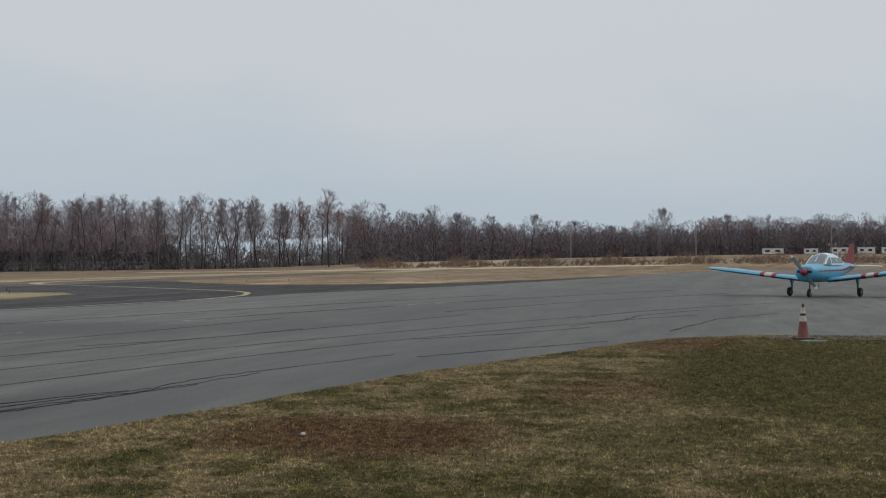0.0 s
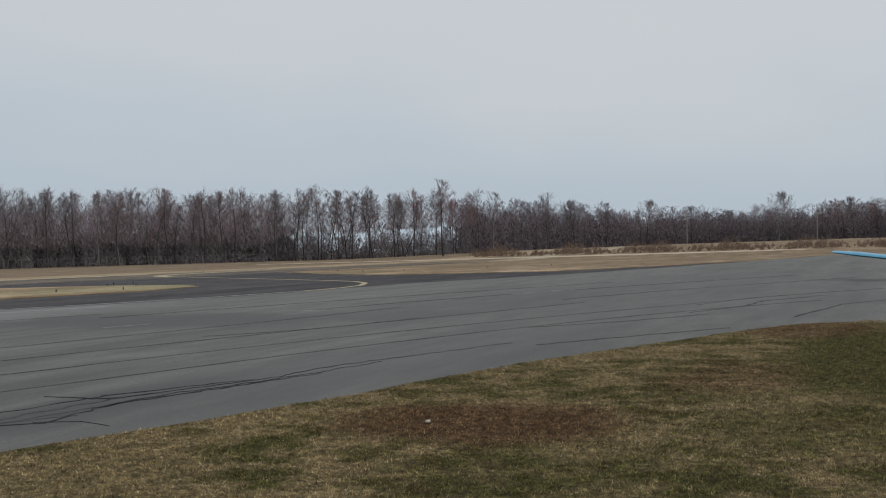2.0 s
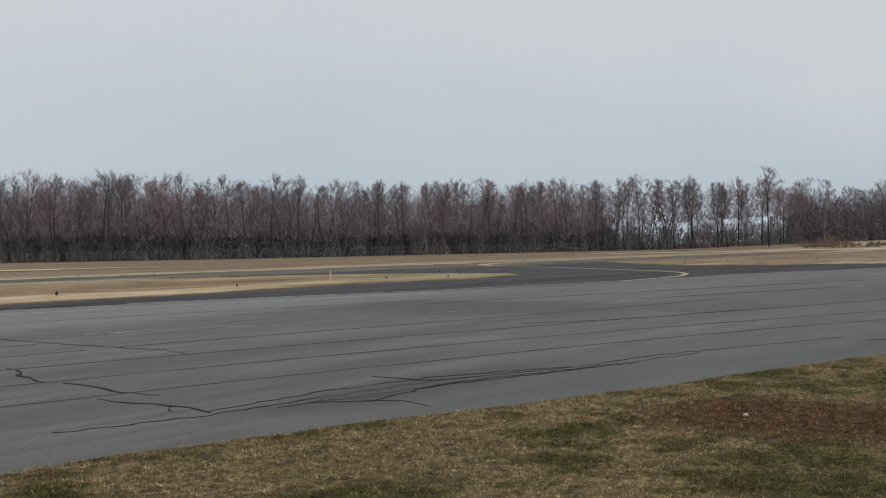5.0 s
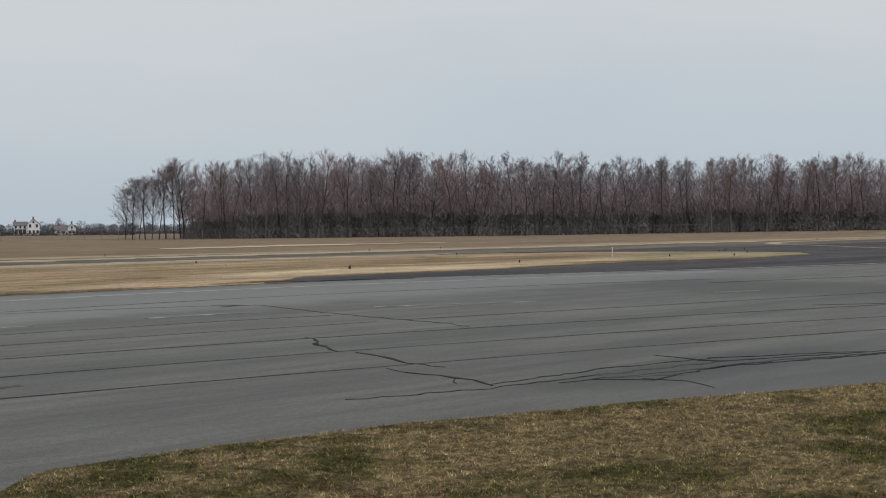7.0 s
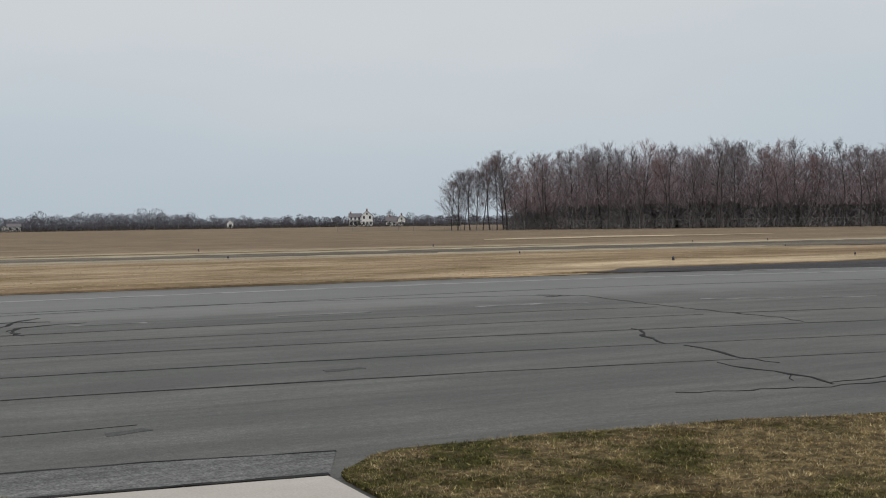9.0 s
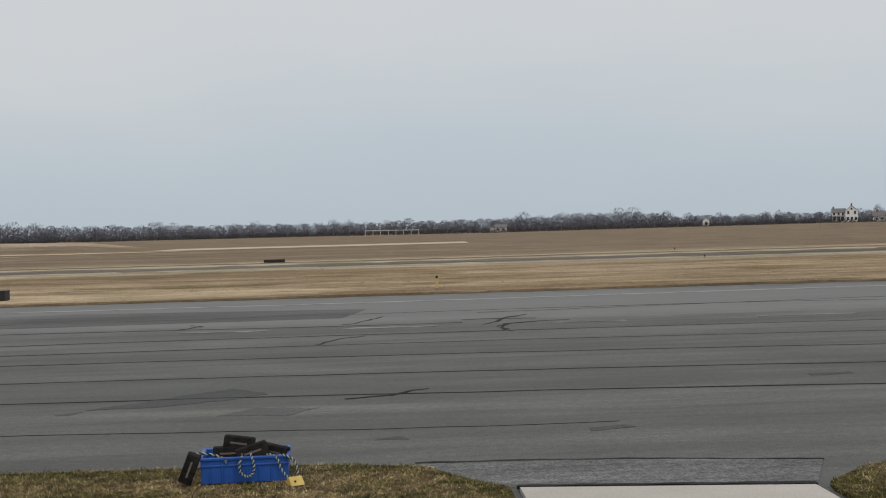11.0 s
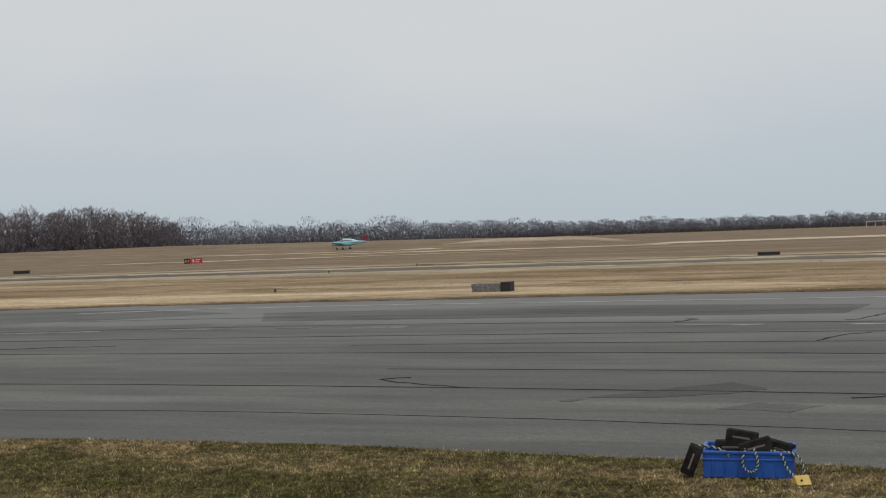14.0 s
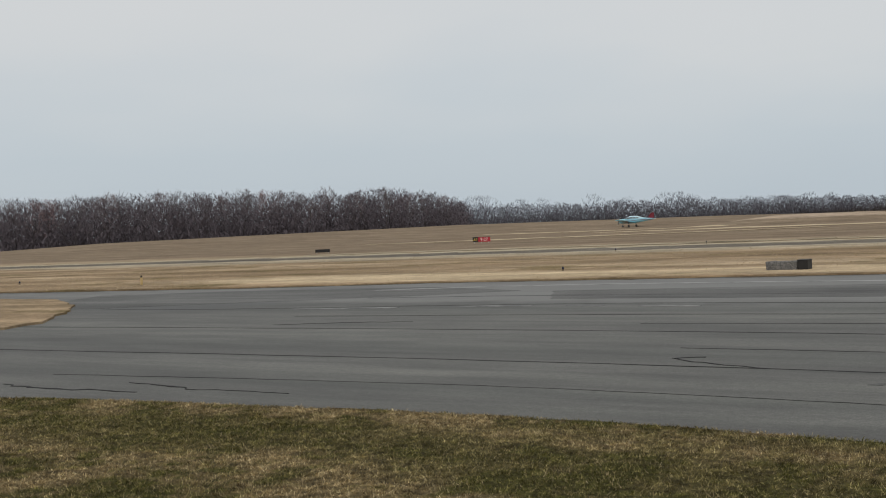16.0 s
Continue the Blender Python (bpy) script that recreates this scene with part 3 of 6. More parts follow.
def sticks(name, segs, mat, sides):
    if sides == 1:
        v, f = slivers([q[0] for q in segs], [q[1] for q in segs], [q[2] * 1.35 for q in segs])
        return fast_mesh(name, v, f, mat)
    v, f = prisms([q[0] for q in segs], [q[1] for q in segs], [q[2] for q in segs], [q[3] for q in segs], sides)
    return fast_mesh(name, v, f, mat)


TREE_KINDS = []
for seed, tall, spread, bare, limbs, sprays, stems in ((3, 17.0, 3.5, 0.42, 16, 7, 1), (5, 18.0, 3.1, 0.48, 15, 7, 1), (8, 16.0, 4.0, 0.38, 17, 7, 1), (13, 19.0, 3.5, 0.46, 17, 7, 2), (21, 15.0, 3.8, 0.40, 17, 7, 2), (34, 17.5, 2.9, 0.50, 14, 7, 1), (55, 16.5, 3.8, 0.42, 17, 7, 1), (17, 13.0, 5.2, 0.16, 34, 7, 1)):
    wood, fine = grow_tree(seed, tall, spread, bare, limbs, sprays, stems)
    TREE_KINDS.append((tall, sticks("trunk", wood, BARK, 4), sticks("crown", fine, TWIG, 1)))


def plant_tree(kind, x, y, scale, turn, label, group):
    tall, trunk_me, crown_me = TREE_KINDS[kind]
    ob = thing("tree", label, "tree", None, group)
    ob.matrix_world = Matrix.Translation((x, y, float(land(x, y)))) @ Matrix.Rotation(turn, 4, "Z") @ Matrix.Diagonal((scale * 1.05, scale * 1.05, scale, 1))
    part("trunk", trunk_me, None, ob)
    part("crown", crown_me, None, ob)
    return ob


# front of the wood: azimuth, distance and the height of its tops in degrees
WOOD_AZ = [-27, -29.5, -33, -38, -45, -49, -56, -62, -66, -72, -76, -80, -84, -90, -96, -104]
WOOD_R = [236, 232, 230, 232, 236, 240, 250, 255, 258, 290, 330, 360, 380, 390, 390, 390]
WOOD_EL = [2.6, 3.2, 3.7, 3.95, 3.7, 3.4, 3.35, 3.3, 3.3, 2.85, 2.35, 1.8, 1.7, 1.85, 1.9, 1.9]
trng = random.Random(77)


def wood_tree(az, extra):
    r0 = float(np.interp(-az, [-a for a in WOOD_AZ], WOOD_R))
    el = float(np.interp(-az, [-a for a in WOOD_AZ], WOOD_EL))
    r = r0 + extra
    x, y = polar(r, az)
    tall = r0 * math.tan(radians(el)) + 1.65 - float(land(x, y))
    kind = trng.choice((1, 3, 5, 5, 0)) if -71.5 < az < -62.3 else trng.randrange(7)
    scale = tall / TREE_KINDS[kind][0] * (trng.uniform(0.80, 1.02) if az > -71.5 else trng.uniform(0.68, 1.16))
    return plant_tree(kind, x, y, scale, trng.uniform(0, 6.28), "tall bare deciduous tree at the edge of the wood", "trees of the wood")


for az, r, kind, size in ((-26.5, 236, 7, 0.74), (-26.8, 233, 7, 0.86), (-27.1, 237, 2, 0.76), (-27.4, 232, 6, 0.74), (-27.7, 238, 7, 0.88), (-28.0, 233, 2, 0.84), (-28.35, 236, 6, 0.88), (-28.7, 232, 0, 0.90), (-29.0, 238, 7, 1.08), (-29.25, 234, 2, 0.98)):
    plant_tree(kind, *polar(r, az), size, az * 7, "bare spreading tree at the thin end of the wood", "trees of the wood")
az = -29.4
while az > -100:
    r0 = float(np.interp(-az, [-a for a in WOOD_AZ], WOOD_R))
    open_part = -71.5 < az < -62.3
    for row in range(2 if az > -72 else 1):
        wood_tree(az + trng.uniform(-0.42, 0.42), row * 9 + trng.uniform(-4, 4))
    az -= (2.9 if not open_part else 1.9) / r0 * 57.3 * (1.0 if az > -72 else 1.35)


# ---- woods too far or too deep to tell single trees ----
def thicket(name, spots, mat, label, sticks_per, width, thick, low=0.0, fan=0.5, reach=0.12):
    """Many upright sticks in loose crowns: spots are x, y, height."""
    rng = np.random.default_rng(len(spots))
    spots = np.asarray(spots, float)
    base = np.repeat(spots, sticks_per, 0)
    n = len(base)
    z0 = land(base[:, 0], base[:, 1])
    h = base[:, 2]
    t = low + (1 - low) * rng.random(n) ** 1.3
    w = width * h * np.sqrt(np.clip(1 - (np.clip(t - 0.4, 0, 1) / 0.62) ** 2, 0.01, 1))
    a = rng.random(n) * 2 * math.pi
    rad = w * np.sqrt(rng.random(n))
    p0 = np.stack([base[:, 0] + np.cos(a) * rad * 0.7, base[:, 1] + np.sin(a) * rad * 0.7, z0 + h * t * 0.9], 1)
    length = h * reach * (0.5 + rng.random(n))
    b = rng.random(n) * 2 * math.pi
    p1 = p0 + np.stack([np.cos(b) * fan * length, np.sin(b) * fan * length, length], 1) + rng.normal(0, 0.12, (n, 3)) * length[:, None]
    p1[:, 2] = np.minimum(p1[:, 2], z0 + h * 1.04)
    v, f = slivers(p0, p1, thick * (3.1 - 2.25 * t) * (0.6 + 0.8 * rng.random(n)))
    return tagged(new(name, fast_mesh(name, v, f, mat)), label, "woods", kind="stuff")


rng2 = random.Random(5)
spots, east_spots = [], []
az = -29.8
while az > -104:
    r0 = float(np.interp(-az, [-a for a in WOOD_AZ], WOOD_R))
    el = float(np.interp(-az, [-a for a in WOOD_AZ], WOOD_EL))
    open_part = -71.5 < az < -62.3
    for row in range(1 if open_part else 6 if az > -71.5 else 9):
        a2, r2 = az + rng2.uniform(-0.4, 0.4), r0 + (14 if open_part else 5) + row * 10
        x, y = polar(r2, a2)
        h = (r0 * math.tan(radians(el)) + 1.2) * (rng2.uniform(0.78, 1.04) if az > -71.5 else rng2.uniform(0.6, 1.08)) * (0.5 if open_part else 1)
        (spots if az > -71.5 else east_spots).append((x, y, h))
    az -= 2.6 / r0 * 57.3
thicket("woods", east_spots, EAST_WOODS, "dark mauve bare wood beyond the thin trees", 480, 0.4, 0.05, 0.0, 0.75, 0.06)
thicket("woods", spots, WOODS, "deep bare winter wood behind the first trees", 440, 0.34, 0.034, 0.3, 0.7, 0.07)

spots = []
az = -62.0
while az > -72:
    for row in range(2):
        r0 = float(np.interp(-az, [-a for a in WOOD_AZ], WOOD_R)) + 6 + row * 7
        spots.append((*polar(r0, az + rng2.uniform(-0.3, 0.3)), r0 * math.tan(radians(3.2)) * rng2.uniform(0.8, 0.98)))
    az -= 0.5
thicket("woods", spots, WOODS, "joined bare crowns above the open trunks", 220, 0.24, 0.026, 0.5, 0.7, 0.07)

spots = []
az = -29.5
while az > -104:
    r0 = float(np.interp(-az, [-a for a in WOOD_AZ], WOOD_R))
    for row in range(3 if az > -71.5 else 5):
        x, y = polar(r0 + 4 + row * 5 + rng2.uniform(-2, 2), az + rng2.uniform(-0.3, 0.3))
        low = 5.0 if az > -62 else 5.9 if az > -71.5 else 7.0
        spots.append((x, y, rng2.uniform(0.6, 1.25) * low))
    az -= 1.9 / r0 * 57.3
thicket("undergrowth", spots, UNDER, "dark tangled undergrowth along the wood", 210, 0.45, 0.046, 0.0, 0.7, 0.1)

# dark evergreen belt behind the trunks
spots = []
az = -29.6
while az > -63.2:
    r0 = float(np.interp(-az, [-a for a in WOOD_AZ], WOOD_R))
    for row in range(2):
        x, y = polar(r0 + 8 + row * 5 + rng2.uniform(-1.5, 1.5), az)
        spots.append((x, y, rng2.uniform(0.84, 1.08) * float(np.interp(-az, [29.6, 31, 36, 61, 63.2], [3.8, 5.0, 6.6, 6.7, 5.6]))))
    az -= 0.36
thicket("evergreen_belt", spots, EVERGREEN, "dark evergreen belt seen between the trunks", 620, 0.42, 0.075, 0.0, 0.8, 0.08)

FAR_WOODS = []
az = 34.0
while az > -30:
    el = float(np.interp(-az, [-34, -30, -20, -14, -8, -2, 4, 7, 10, 14, 14.6, 21, 30], [1.2, 1.05, 0.92, 0.68, 0.55, 0.5, 0.5, 0.6, 0.68, 0.66, 0.4, 0.42, 0.4]))
    for row in range(2):
        r = 612 + row * 16 + rng2.uniform(-6, 6)
        x, y = polar(r, az + rng2.uniform(-0.15, 0.15))
        size = rng2.uniform(0.8, 1.06) if rng2.random() < 0.9 else rng2.uniform(1.12, 1.35)
        FAR_WOODS.append((x, y, max(4.0, (r * math.tan(radians(el)) + 1.65 - float(land(x, y))) * size)))
    az -= 0.26
thicket("far_woods", FAR_WOODS, HAZY_TWIG, "distant line of bare winter woods, greyed with painted haze", 430, 0.75, 0.085, 0.0, 0.5, 0.08)
spots = []
az = 32.8
while az < 72:
    el = float(np.interp(az, [32.8, 34, 36, 44, 49, 54, 72], [1.3, 1.7, 1.95, 2.08, 2.2, 2.1, 2.1]))
    for row in range(5):
        r = 400 + row * 14 + rng2.uniform(-5, 5)
        x, y = polar(r, az + rng2.uniform(-0.3, 0.3))
        spots.append((x, y, (r * math.tan(radians(el)) + 1.65 - float(land(x, y))) * rng2.uniform(0.82, 1.14)))
    az += 0.42
for k in range(26):
    az = 33.6 + 0.8 * k + rng2.uniform(-0.3, 0.3)
    x, y = polar(398 + rng2.uniform(-4, 10), az)
    tall = 398 * math.tan(radians(float(np.interp(az, [32.8, 34, 36, 44, 49, 54], [1.35, 1.75, 2.0, 2.15, 2.3, 2.2])))) + 1.65 - float(land(x, y))
    kind = k * 3 % 7
    plant_tree(kind, x, y, tall / TREE_KINDS[kind][0] * rng2.uniform(0.92, 1.1), k * 1.3, "bare deciduous tree at the edge of the crest wood", "trees of the crest wood")
thicket("crest_woods", spots, CREST_TWIG, "dark bare wood behind the grassy crest", 400, 0.42, 0.088, 0.0, 0.7, 0.06)
for az, r, size in ((-76.8, 330, 0.98), (-80.2, 350, 0.98), (-82.3, 352, 0.82), (-86.3, 360, 1.08), (-89.6, 366, 0.92)):
    plant_tree(7, *polar(r, az), size, az, "round-headed bare tree standing above the far wood", "trees of the wood")
plant_tree(1, *polar(256, -70.45), 0.96, 2.4, "tallest bare tree standing above the thin wood", "")


# ---- markings, seams and cracks in the paving ----
def ribbon(name, points, width, top, mat, on_land=False, taper=False, seed=0, jitter=0.0, vary=False):
    """A narrow raised band along a line, with sides."""
    rng = random.Random(seed)
    slow = [rng.uniform(0.2, 1.45) for _ in range(len(points) // 5 + 2)]
    pts = [Vector((x, y, 0)) for x, y in points]
    v, f = [], []
    n = len(pts)
    for i, p in enumerate(pts):
        d = (pts[min(i + 1, n - 1)] - pts[max(i - 1, 0)]).normalized()
        side = Vector((-d.y, d.x, 0))
        w = width * (1 + rng.uniform(-jitter, jitter)) / 2
        if vary:
            w *= slow[i // 5] + (slow[i // 5 + 1] - slow[i // 5]) * (i % 5) / 5
        if taper:
            w *= 0.25 + 0.75 * math.sin(math.pi * (i + 0.5) / n) ** 0.5
        for s in (-1, 1):
            q = p + side * w * s
            z = top + (float(land(q.x, q.y)) + 0.02 if on_land else 0.0)
            v += [(q.x, q.y, z), (q.x, q.y, z - 0.02)]
        if i:
            a, b = 4 * (i - 1), 4 * i
            f += [(a, a + 2, b + 2, b), (a + 1, a, b, b + 1), (a + 2, a + 3, b + 3, b + 2)]
    me = mesh_from(name, v, f, mat)
    return new(name, me)


def long_curve(points, n=60):
    """Points evenly along a smooth line through the given ones, in order of x."""
    xs = np.array([p[0] for p in points])
    ys = np.array([p[1] for p in points])
    k = np.polyfit(xs, ys, min(5, len(points) - 1))
    x = np.linspace(xs[0], xs[-1], n)
    return list(zip(x, np.polyval(k, x)))


SEAMS = [
    ("seam", [(-22, 15.4), (-12, 15.9), (-7.5, 16.1), (-2.5, 15.9), (3.2, 15.45), (7.4, 15.2), (10.4, 14.8), (15.7, 13.7), (20.7, 12.2), (27, 10.8), (36, 8.2)], 0.05),
    ("seam", [(-20, 11.8), (-12, 12.2), (-5, 12.3), (-0.3, 12.0), (3.3, 11.8), (7, 11.4), (11.8, 10.35), (16.9, 9.2), (21.2, 8.2), (25.3, 6.5), (33.2, 3.2), (36.5, 1.2)], 0.05),
    ("seam", [(-12.8, 9.8), (-10.9, 10.0), (-7.2, 10.3), (-4, 10.3), (-1.6, 10.1), (2, 9.9)], 0.009),
    ("seam", [(-6, 14.0), (-2.3, 13.95), (3, 13.6), (7, 13.2), (12, 12.3), (18, 10.9), (24, 9.0), (31.5, 6.1), (40, 2.6)], 0.045),
    ("seam", [(-24, 20.0), (-14, 20.9), (-6.3, 21.4), (-3.3, 21.2), (1.5, 21.0)], 0.05),
    ("seam", [(-16, 18.2), (-8, 18.9), (-3, 19.1), (1.8, 19.1), (6, 19.0), (13.4, 18.3)], 0.045),
    ("seam", [(13.6, 16.4), (17, 15.8), (22, 14.9), (28, 13.9), (33.5, 13.3)], 0.05),
    ("seam", [(-8, 17.2), (-2, 17.5), (3, 17.4), (9, 16.9), (13, 16.4)], 0.035),
    ("seam", [(-18, 23.2), (-9, 23.8), (0, 24.0), (9, 23.9), (14, 22.3)], 0.045),
    ("seam", [(2, 23.4), (8, 24.2), (15, 24.6), (24, 23.2), (30, 21.5)], 0.04),
    ("seam", [(28, 20.2), (36, 18.2), (45, 15.5), (57, 11.5)], 0.14),
    ("seam", [(32, 15.5), (42, 12.8), (52, 9.2), (66, 3.5)], 0.15),
    ("seam", [(38, 9.4), (48, 6.0), (60, 0.5)], 0.13),
]
for k, (nm, pts, w) in enumerate(SEAMS):
    c = wander(long_curve(pts, 40), 0.02, 0.5, 40 + k)
    tagged(ribbon("paving_seam", c, w * 0.78, 0.004, SEALER, seed=k, jitter=0.5, vary=True), "dark open paving seam in the asphalt", "seam", kind="structure")

CRACKS = [
    [(13.5, 22.9), (13.9, 22.4), (13.2, 22.1), (14.2, 22.2), (13.75, 19.0), (13.6, 16.3), (13.6, 15.2), (13.3, 14.3)],
    [(10.45, 14.9), (10.3, 14.5), (9.95, 13.9), (9.7, 13.4), (9.5, 12.8)],
    [(9.6, 12.5), (9.5, 11.8), (9.4, 11.5), (9.3, 11.2), (9.3, 10.8), (9.3, 10.4)],
    [(8.7, 10.8), (8.7, 10.3), (8.75, 9.9), (8.7, 9.6), (8.7, 9.3), (8.6, 9.0), (8.55, 8.8)],
    [(8.65, 9.55), (8.5, 9.35), (8.4, 9.2)],
    [(9.6, 8.4), (10.1, 7.95), (11.5, 8.1), (12.4, 7.9), (13.1, 7.7), (14.2, 7.4), (15.1, 7.2)],
    [(12.0, 9.4), (11.9, 8.7), (12.1, 8.4), (12.6, 8.2)],
    [(10.1, 8.05), (10.2, 7.6), (10.0, 7.1)],
    [(6.9, 9.1), (7.6, 8.9), (8.4, 8.7), (9.9, 8.6), (12.0, 8.4), (14.4, 7.6), (16.2, 7.45), (18, 6.8), (20.5, 6.0)],
    [(9.2, 8.5), (10.8, 8.2), (12.5, 8.0), (14.6, 7.4), (16.8, 7.0)],
    [(8.6, 8.9), (10.5, 8.95), (12.2, 8.7), (14.2, 7.75)],
    [(1.82, 20.46), (2.15, 20.99), (2.39, 21.86), (2.81, 22.45)],
    [(2.03, 19.82), (2.2, 20.4), (2.79, 20.81), (3.4, 20.9)],
    [(2.2, 20.3), (2.05, 19.6), (2.14, 18.92)],
    [(1.5, 21.6), (2.1, 21.7), (2.9, 21.5)],
    [(-5.71, 12.95), (-5.35, 13.14)],
    [(-5.67, 12.9), (-5.04, 12.53), (-4.3, 12.28)],
    [(-3.5, 21.3), (-3.2, 21.9), (-3.45, 22.2)],
    [(-0.6, 21.3), (-0.35, 21.6), (0.1, 23.1)],
    [(-0.9, 17.6), (-0.7, 18.3), (-0.2, 18.9)],
    [(-0.4, 11.8), (0.1, 12.0), (0.5, 12.35)],
    [(21.5, 13.0), (23, 12.0), (25, 11.2), (28, 10.6)],
    [(24.5, 6.8), (26.5, 5.2), (29.5, 3.6)],
    [(20.1, 5.4), (22.4, 4.0), (24.5, 2.6)],
    [(28, 1.6), (31, 1.1), (34, 0.6), (38, -1.2)],
    [(30, 4.2), (33, 3.1), (36, 2.9), (40, 1.2)],
    [(34, 4.5), (38, 3.5), (43, 1.0), (47, -1.5)],
    [(-10.2, 8.9), (-11.8, 8.75), (-12.6, 8.9)],
    [(-8.4, 9.3), (-9.8, 9.25), (-11, 9.45)],
    [(-15, 16.4), (-13.6, 17.0), (-12.4, 17.2)],
]
for k, pts in enumerate(CRACKS):
    c = wander(pts, 0.05, 0.16, 90 + k)
    tagged(ribbon("crack", c, 0.034 if 8 <= k <= 10 else 0.085 if 11 <= k <= 14 else 0.055 if k in (1, 3) else 0.042, 0.005, SEALER, taper=True, seed=k, jitter=0.6, vary=True), "ragged dark crack in weathered asphalt", "crack", kind="structure")
for k, pts in enumerate(([(1.65, 9.45), (2.05, 9.6), (2.0, 9.72), (1.7, 9.6)], [(4.6, 12.35), (5.1, 12.45), (5.05, 12.6), (4.62, 12.5)], [(-3.1, 11.3), (-2.9, 11.36), (-2.88, 11.52), (-3.08, 11.42)], [(-0.05, 9.4), (0.2, 9.42), (0.18, 9.52), (-0.02, 9.5)], [(-1.5, 11.0), (-0.85, 10.85), (-0.6, 11.25), (-1.2, 11.4)], [(-2.85, 11.6), (-2.3, 11.65), (-1.7, 11.9), (-1.15, 12.35), (-1.6, 12.9), (-2.3, 12.2)], [(10.1, 8.75), (11.3, 8.85), (12.1, 8.38), (12.6, 8.05), (11.5, 8.15), (10.6, 7.95), (9.8, 8.4)], [(-12.6, 22.7), (-0.7, 23.0), (-0.2, 25.4), (-6.6, 26.6), (-14, 25.4)], [(-27, 19.0), (-24, 20.2), (-17, 24.0), (-15, 25.6), (-19, 27.6), (-26, 26.6), (-30, 25)])):
    tagged(slab("asphalt_patch", wander([*pts, pts[0]], 0.035, 0.12 if k < 7 else 0.4, k)[:-1], 0.003, PATCH if k < 7 else FAINT_PATCH, 0.02), "darker worn patch in the asphalt apron", "patch", kind="structure")

tagged(ribbon("edge_line", long_curve([(-20, 26.2), (-9.6, 27.7), (-4.3, 28.0), (5.8, 27.9), (13.9, 28.3), (20, 28.4), (28, 26.4), (35, 24.6)], 50), 0.28, 0.008, EDGE_PAINT), "faded white edge line along the apron", "line", kind="structure")
for x0, x1 in ((-17.5, -15.0), (-13.6, -12.0), (-11.2, -10.4), (-9.6, -8.4), (-3.4, -1.9), (-0.6, 1.0), (3.0, 4.3), (6.6, 8.4), (10.6, 13.0), (15.4, 17.2), (17.8, 18.9), (24, 25.5), (30.2, 32.4), (42.8, 48.4), (56.8, 59.4)):
    line = [(x0 + (x1 - x0) * i / 6, float(np.interp(x0 + (x1 - x0) * i / 6, [-18, -12, 0, 12, 15.6, 18.5, 24, 31, 43, 48, 58], [19.8, 20.8, 20.4, 20.3, 19.5, 18.3, 17.2, 15.5, 12.5, 10.9, 8.6]))) for i in range(7)]
    tagged(ribbon("paint_dash", wander(line, 0.015, 0.15, int(x0 * 10) + 500), 0.19, 0.008, WHITE_PAINT, jitter=0.4), "worn white dash on the apron", "line", kind="structure")
arc = [(88, 57.5), (82, 50), (74.4, 40.5), (69, 34), (66.0, 30.4), (63.5, 28), (60.3, 26.0), (56, 24.4), (52, 23.8), (48, 23.8)]
tagged(ribbon("lead_line", arc, 0.30, 0.016, YELLOW_PAINT), "faded yellow lead line curving onto the apron", "line", kind="structure")
tagged(ribbon("edge_line", [(48, 23.8), (42, 24.9), (37.2, 26.0), (31, 28.0), (25, 29.6)], 0.22, 0.016, EDGE_PAINT), "pale worn line along the dark asphalt", "line", kind="structure")
tagged(ribbon("lead_line", [(85, 54), (88, 57.2), (92.5, 59.8), (97.3, 61.2), (106, 62.3), (120, 63)], 1.1, 0.018, YELLOW_PAINT), "faded yellow lead line turning into the taxiway", "line", kind="structure")
tagged(ribbon("joint", wander([(0.83, 7.42), (1.6, 7.32), (2.66, 7.18)], 0.012, 0.12, 4), 0.05, 0.034, SEALER, jitter=0.5), "black tar joint where the path meets asphalt", "joint", kind="structure")
tagged(ribbon("joint", wander([(0.22, 8.41), (0.98, 8.37), (1.7, 8.29), (3.03, 8.02)], 0.012, 0.15, 9), 0.035, 0.006, SEALER, jitter=0.6, vary=True), "thin dark joint where the strip meets the apron", "joint", kind="structure")

# grass islands between the pavings
tagged(slab("grass_island", wander([(21.5, 32.0), (23.4, 33.6), (32.3, 33.6), (42, 34.4), (50, 33.4), (57.1, 34.8), (60.2, 37.2), (60.5, 42), (56.5, 50), (50, 53.5), (30, 56.8), (0, 56.6), (-60, 56.6), (-120, 52.5), (-120, 8), (-60, 22.9), (-38, 27.5), (-27, 28.5), (-20, 30.1), (-9, 30.9), (6, 31.3), (16, 31.3)], 0.12, 0.8, 6), 0.03, FIELD, 0.1), "dry golden grass between the apron and the taxiway", "grass", kind="structure")
tagged(slab("grass_island", wander([(80.6, 33.0), (86.2, 21.8), (118, 12.0), (175, 4.0), (178, 40), (162, 50), (113, 52.3), (99.5, 50.5), (88, 42)], 0.2, 1.5, 7), 0.03, FIELD, 0.1), "dry golden grass island beside the taxiway", "grass", kind="structure")
tagged(slab("grass_island", wander([(-20.8, 14.8), (-21.4, 16.2), (-23.8, 18.8), (-26.1, 20.8), (-29.5, 22.9), (-33, 23.3), (-40, 21), (-40, 8), (-26, 10.5)], 0.1, 0.5, 8), 0.05, FIELD, 0.1), "pale dry grass island by the apron", "grass", kind="structure")
RUNWAY = material("pale_runway", (0.42, 0.36, 0.27), 0.95)
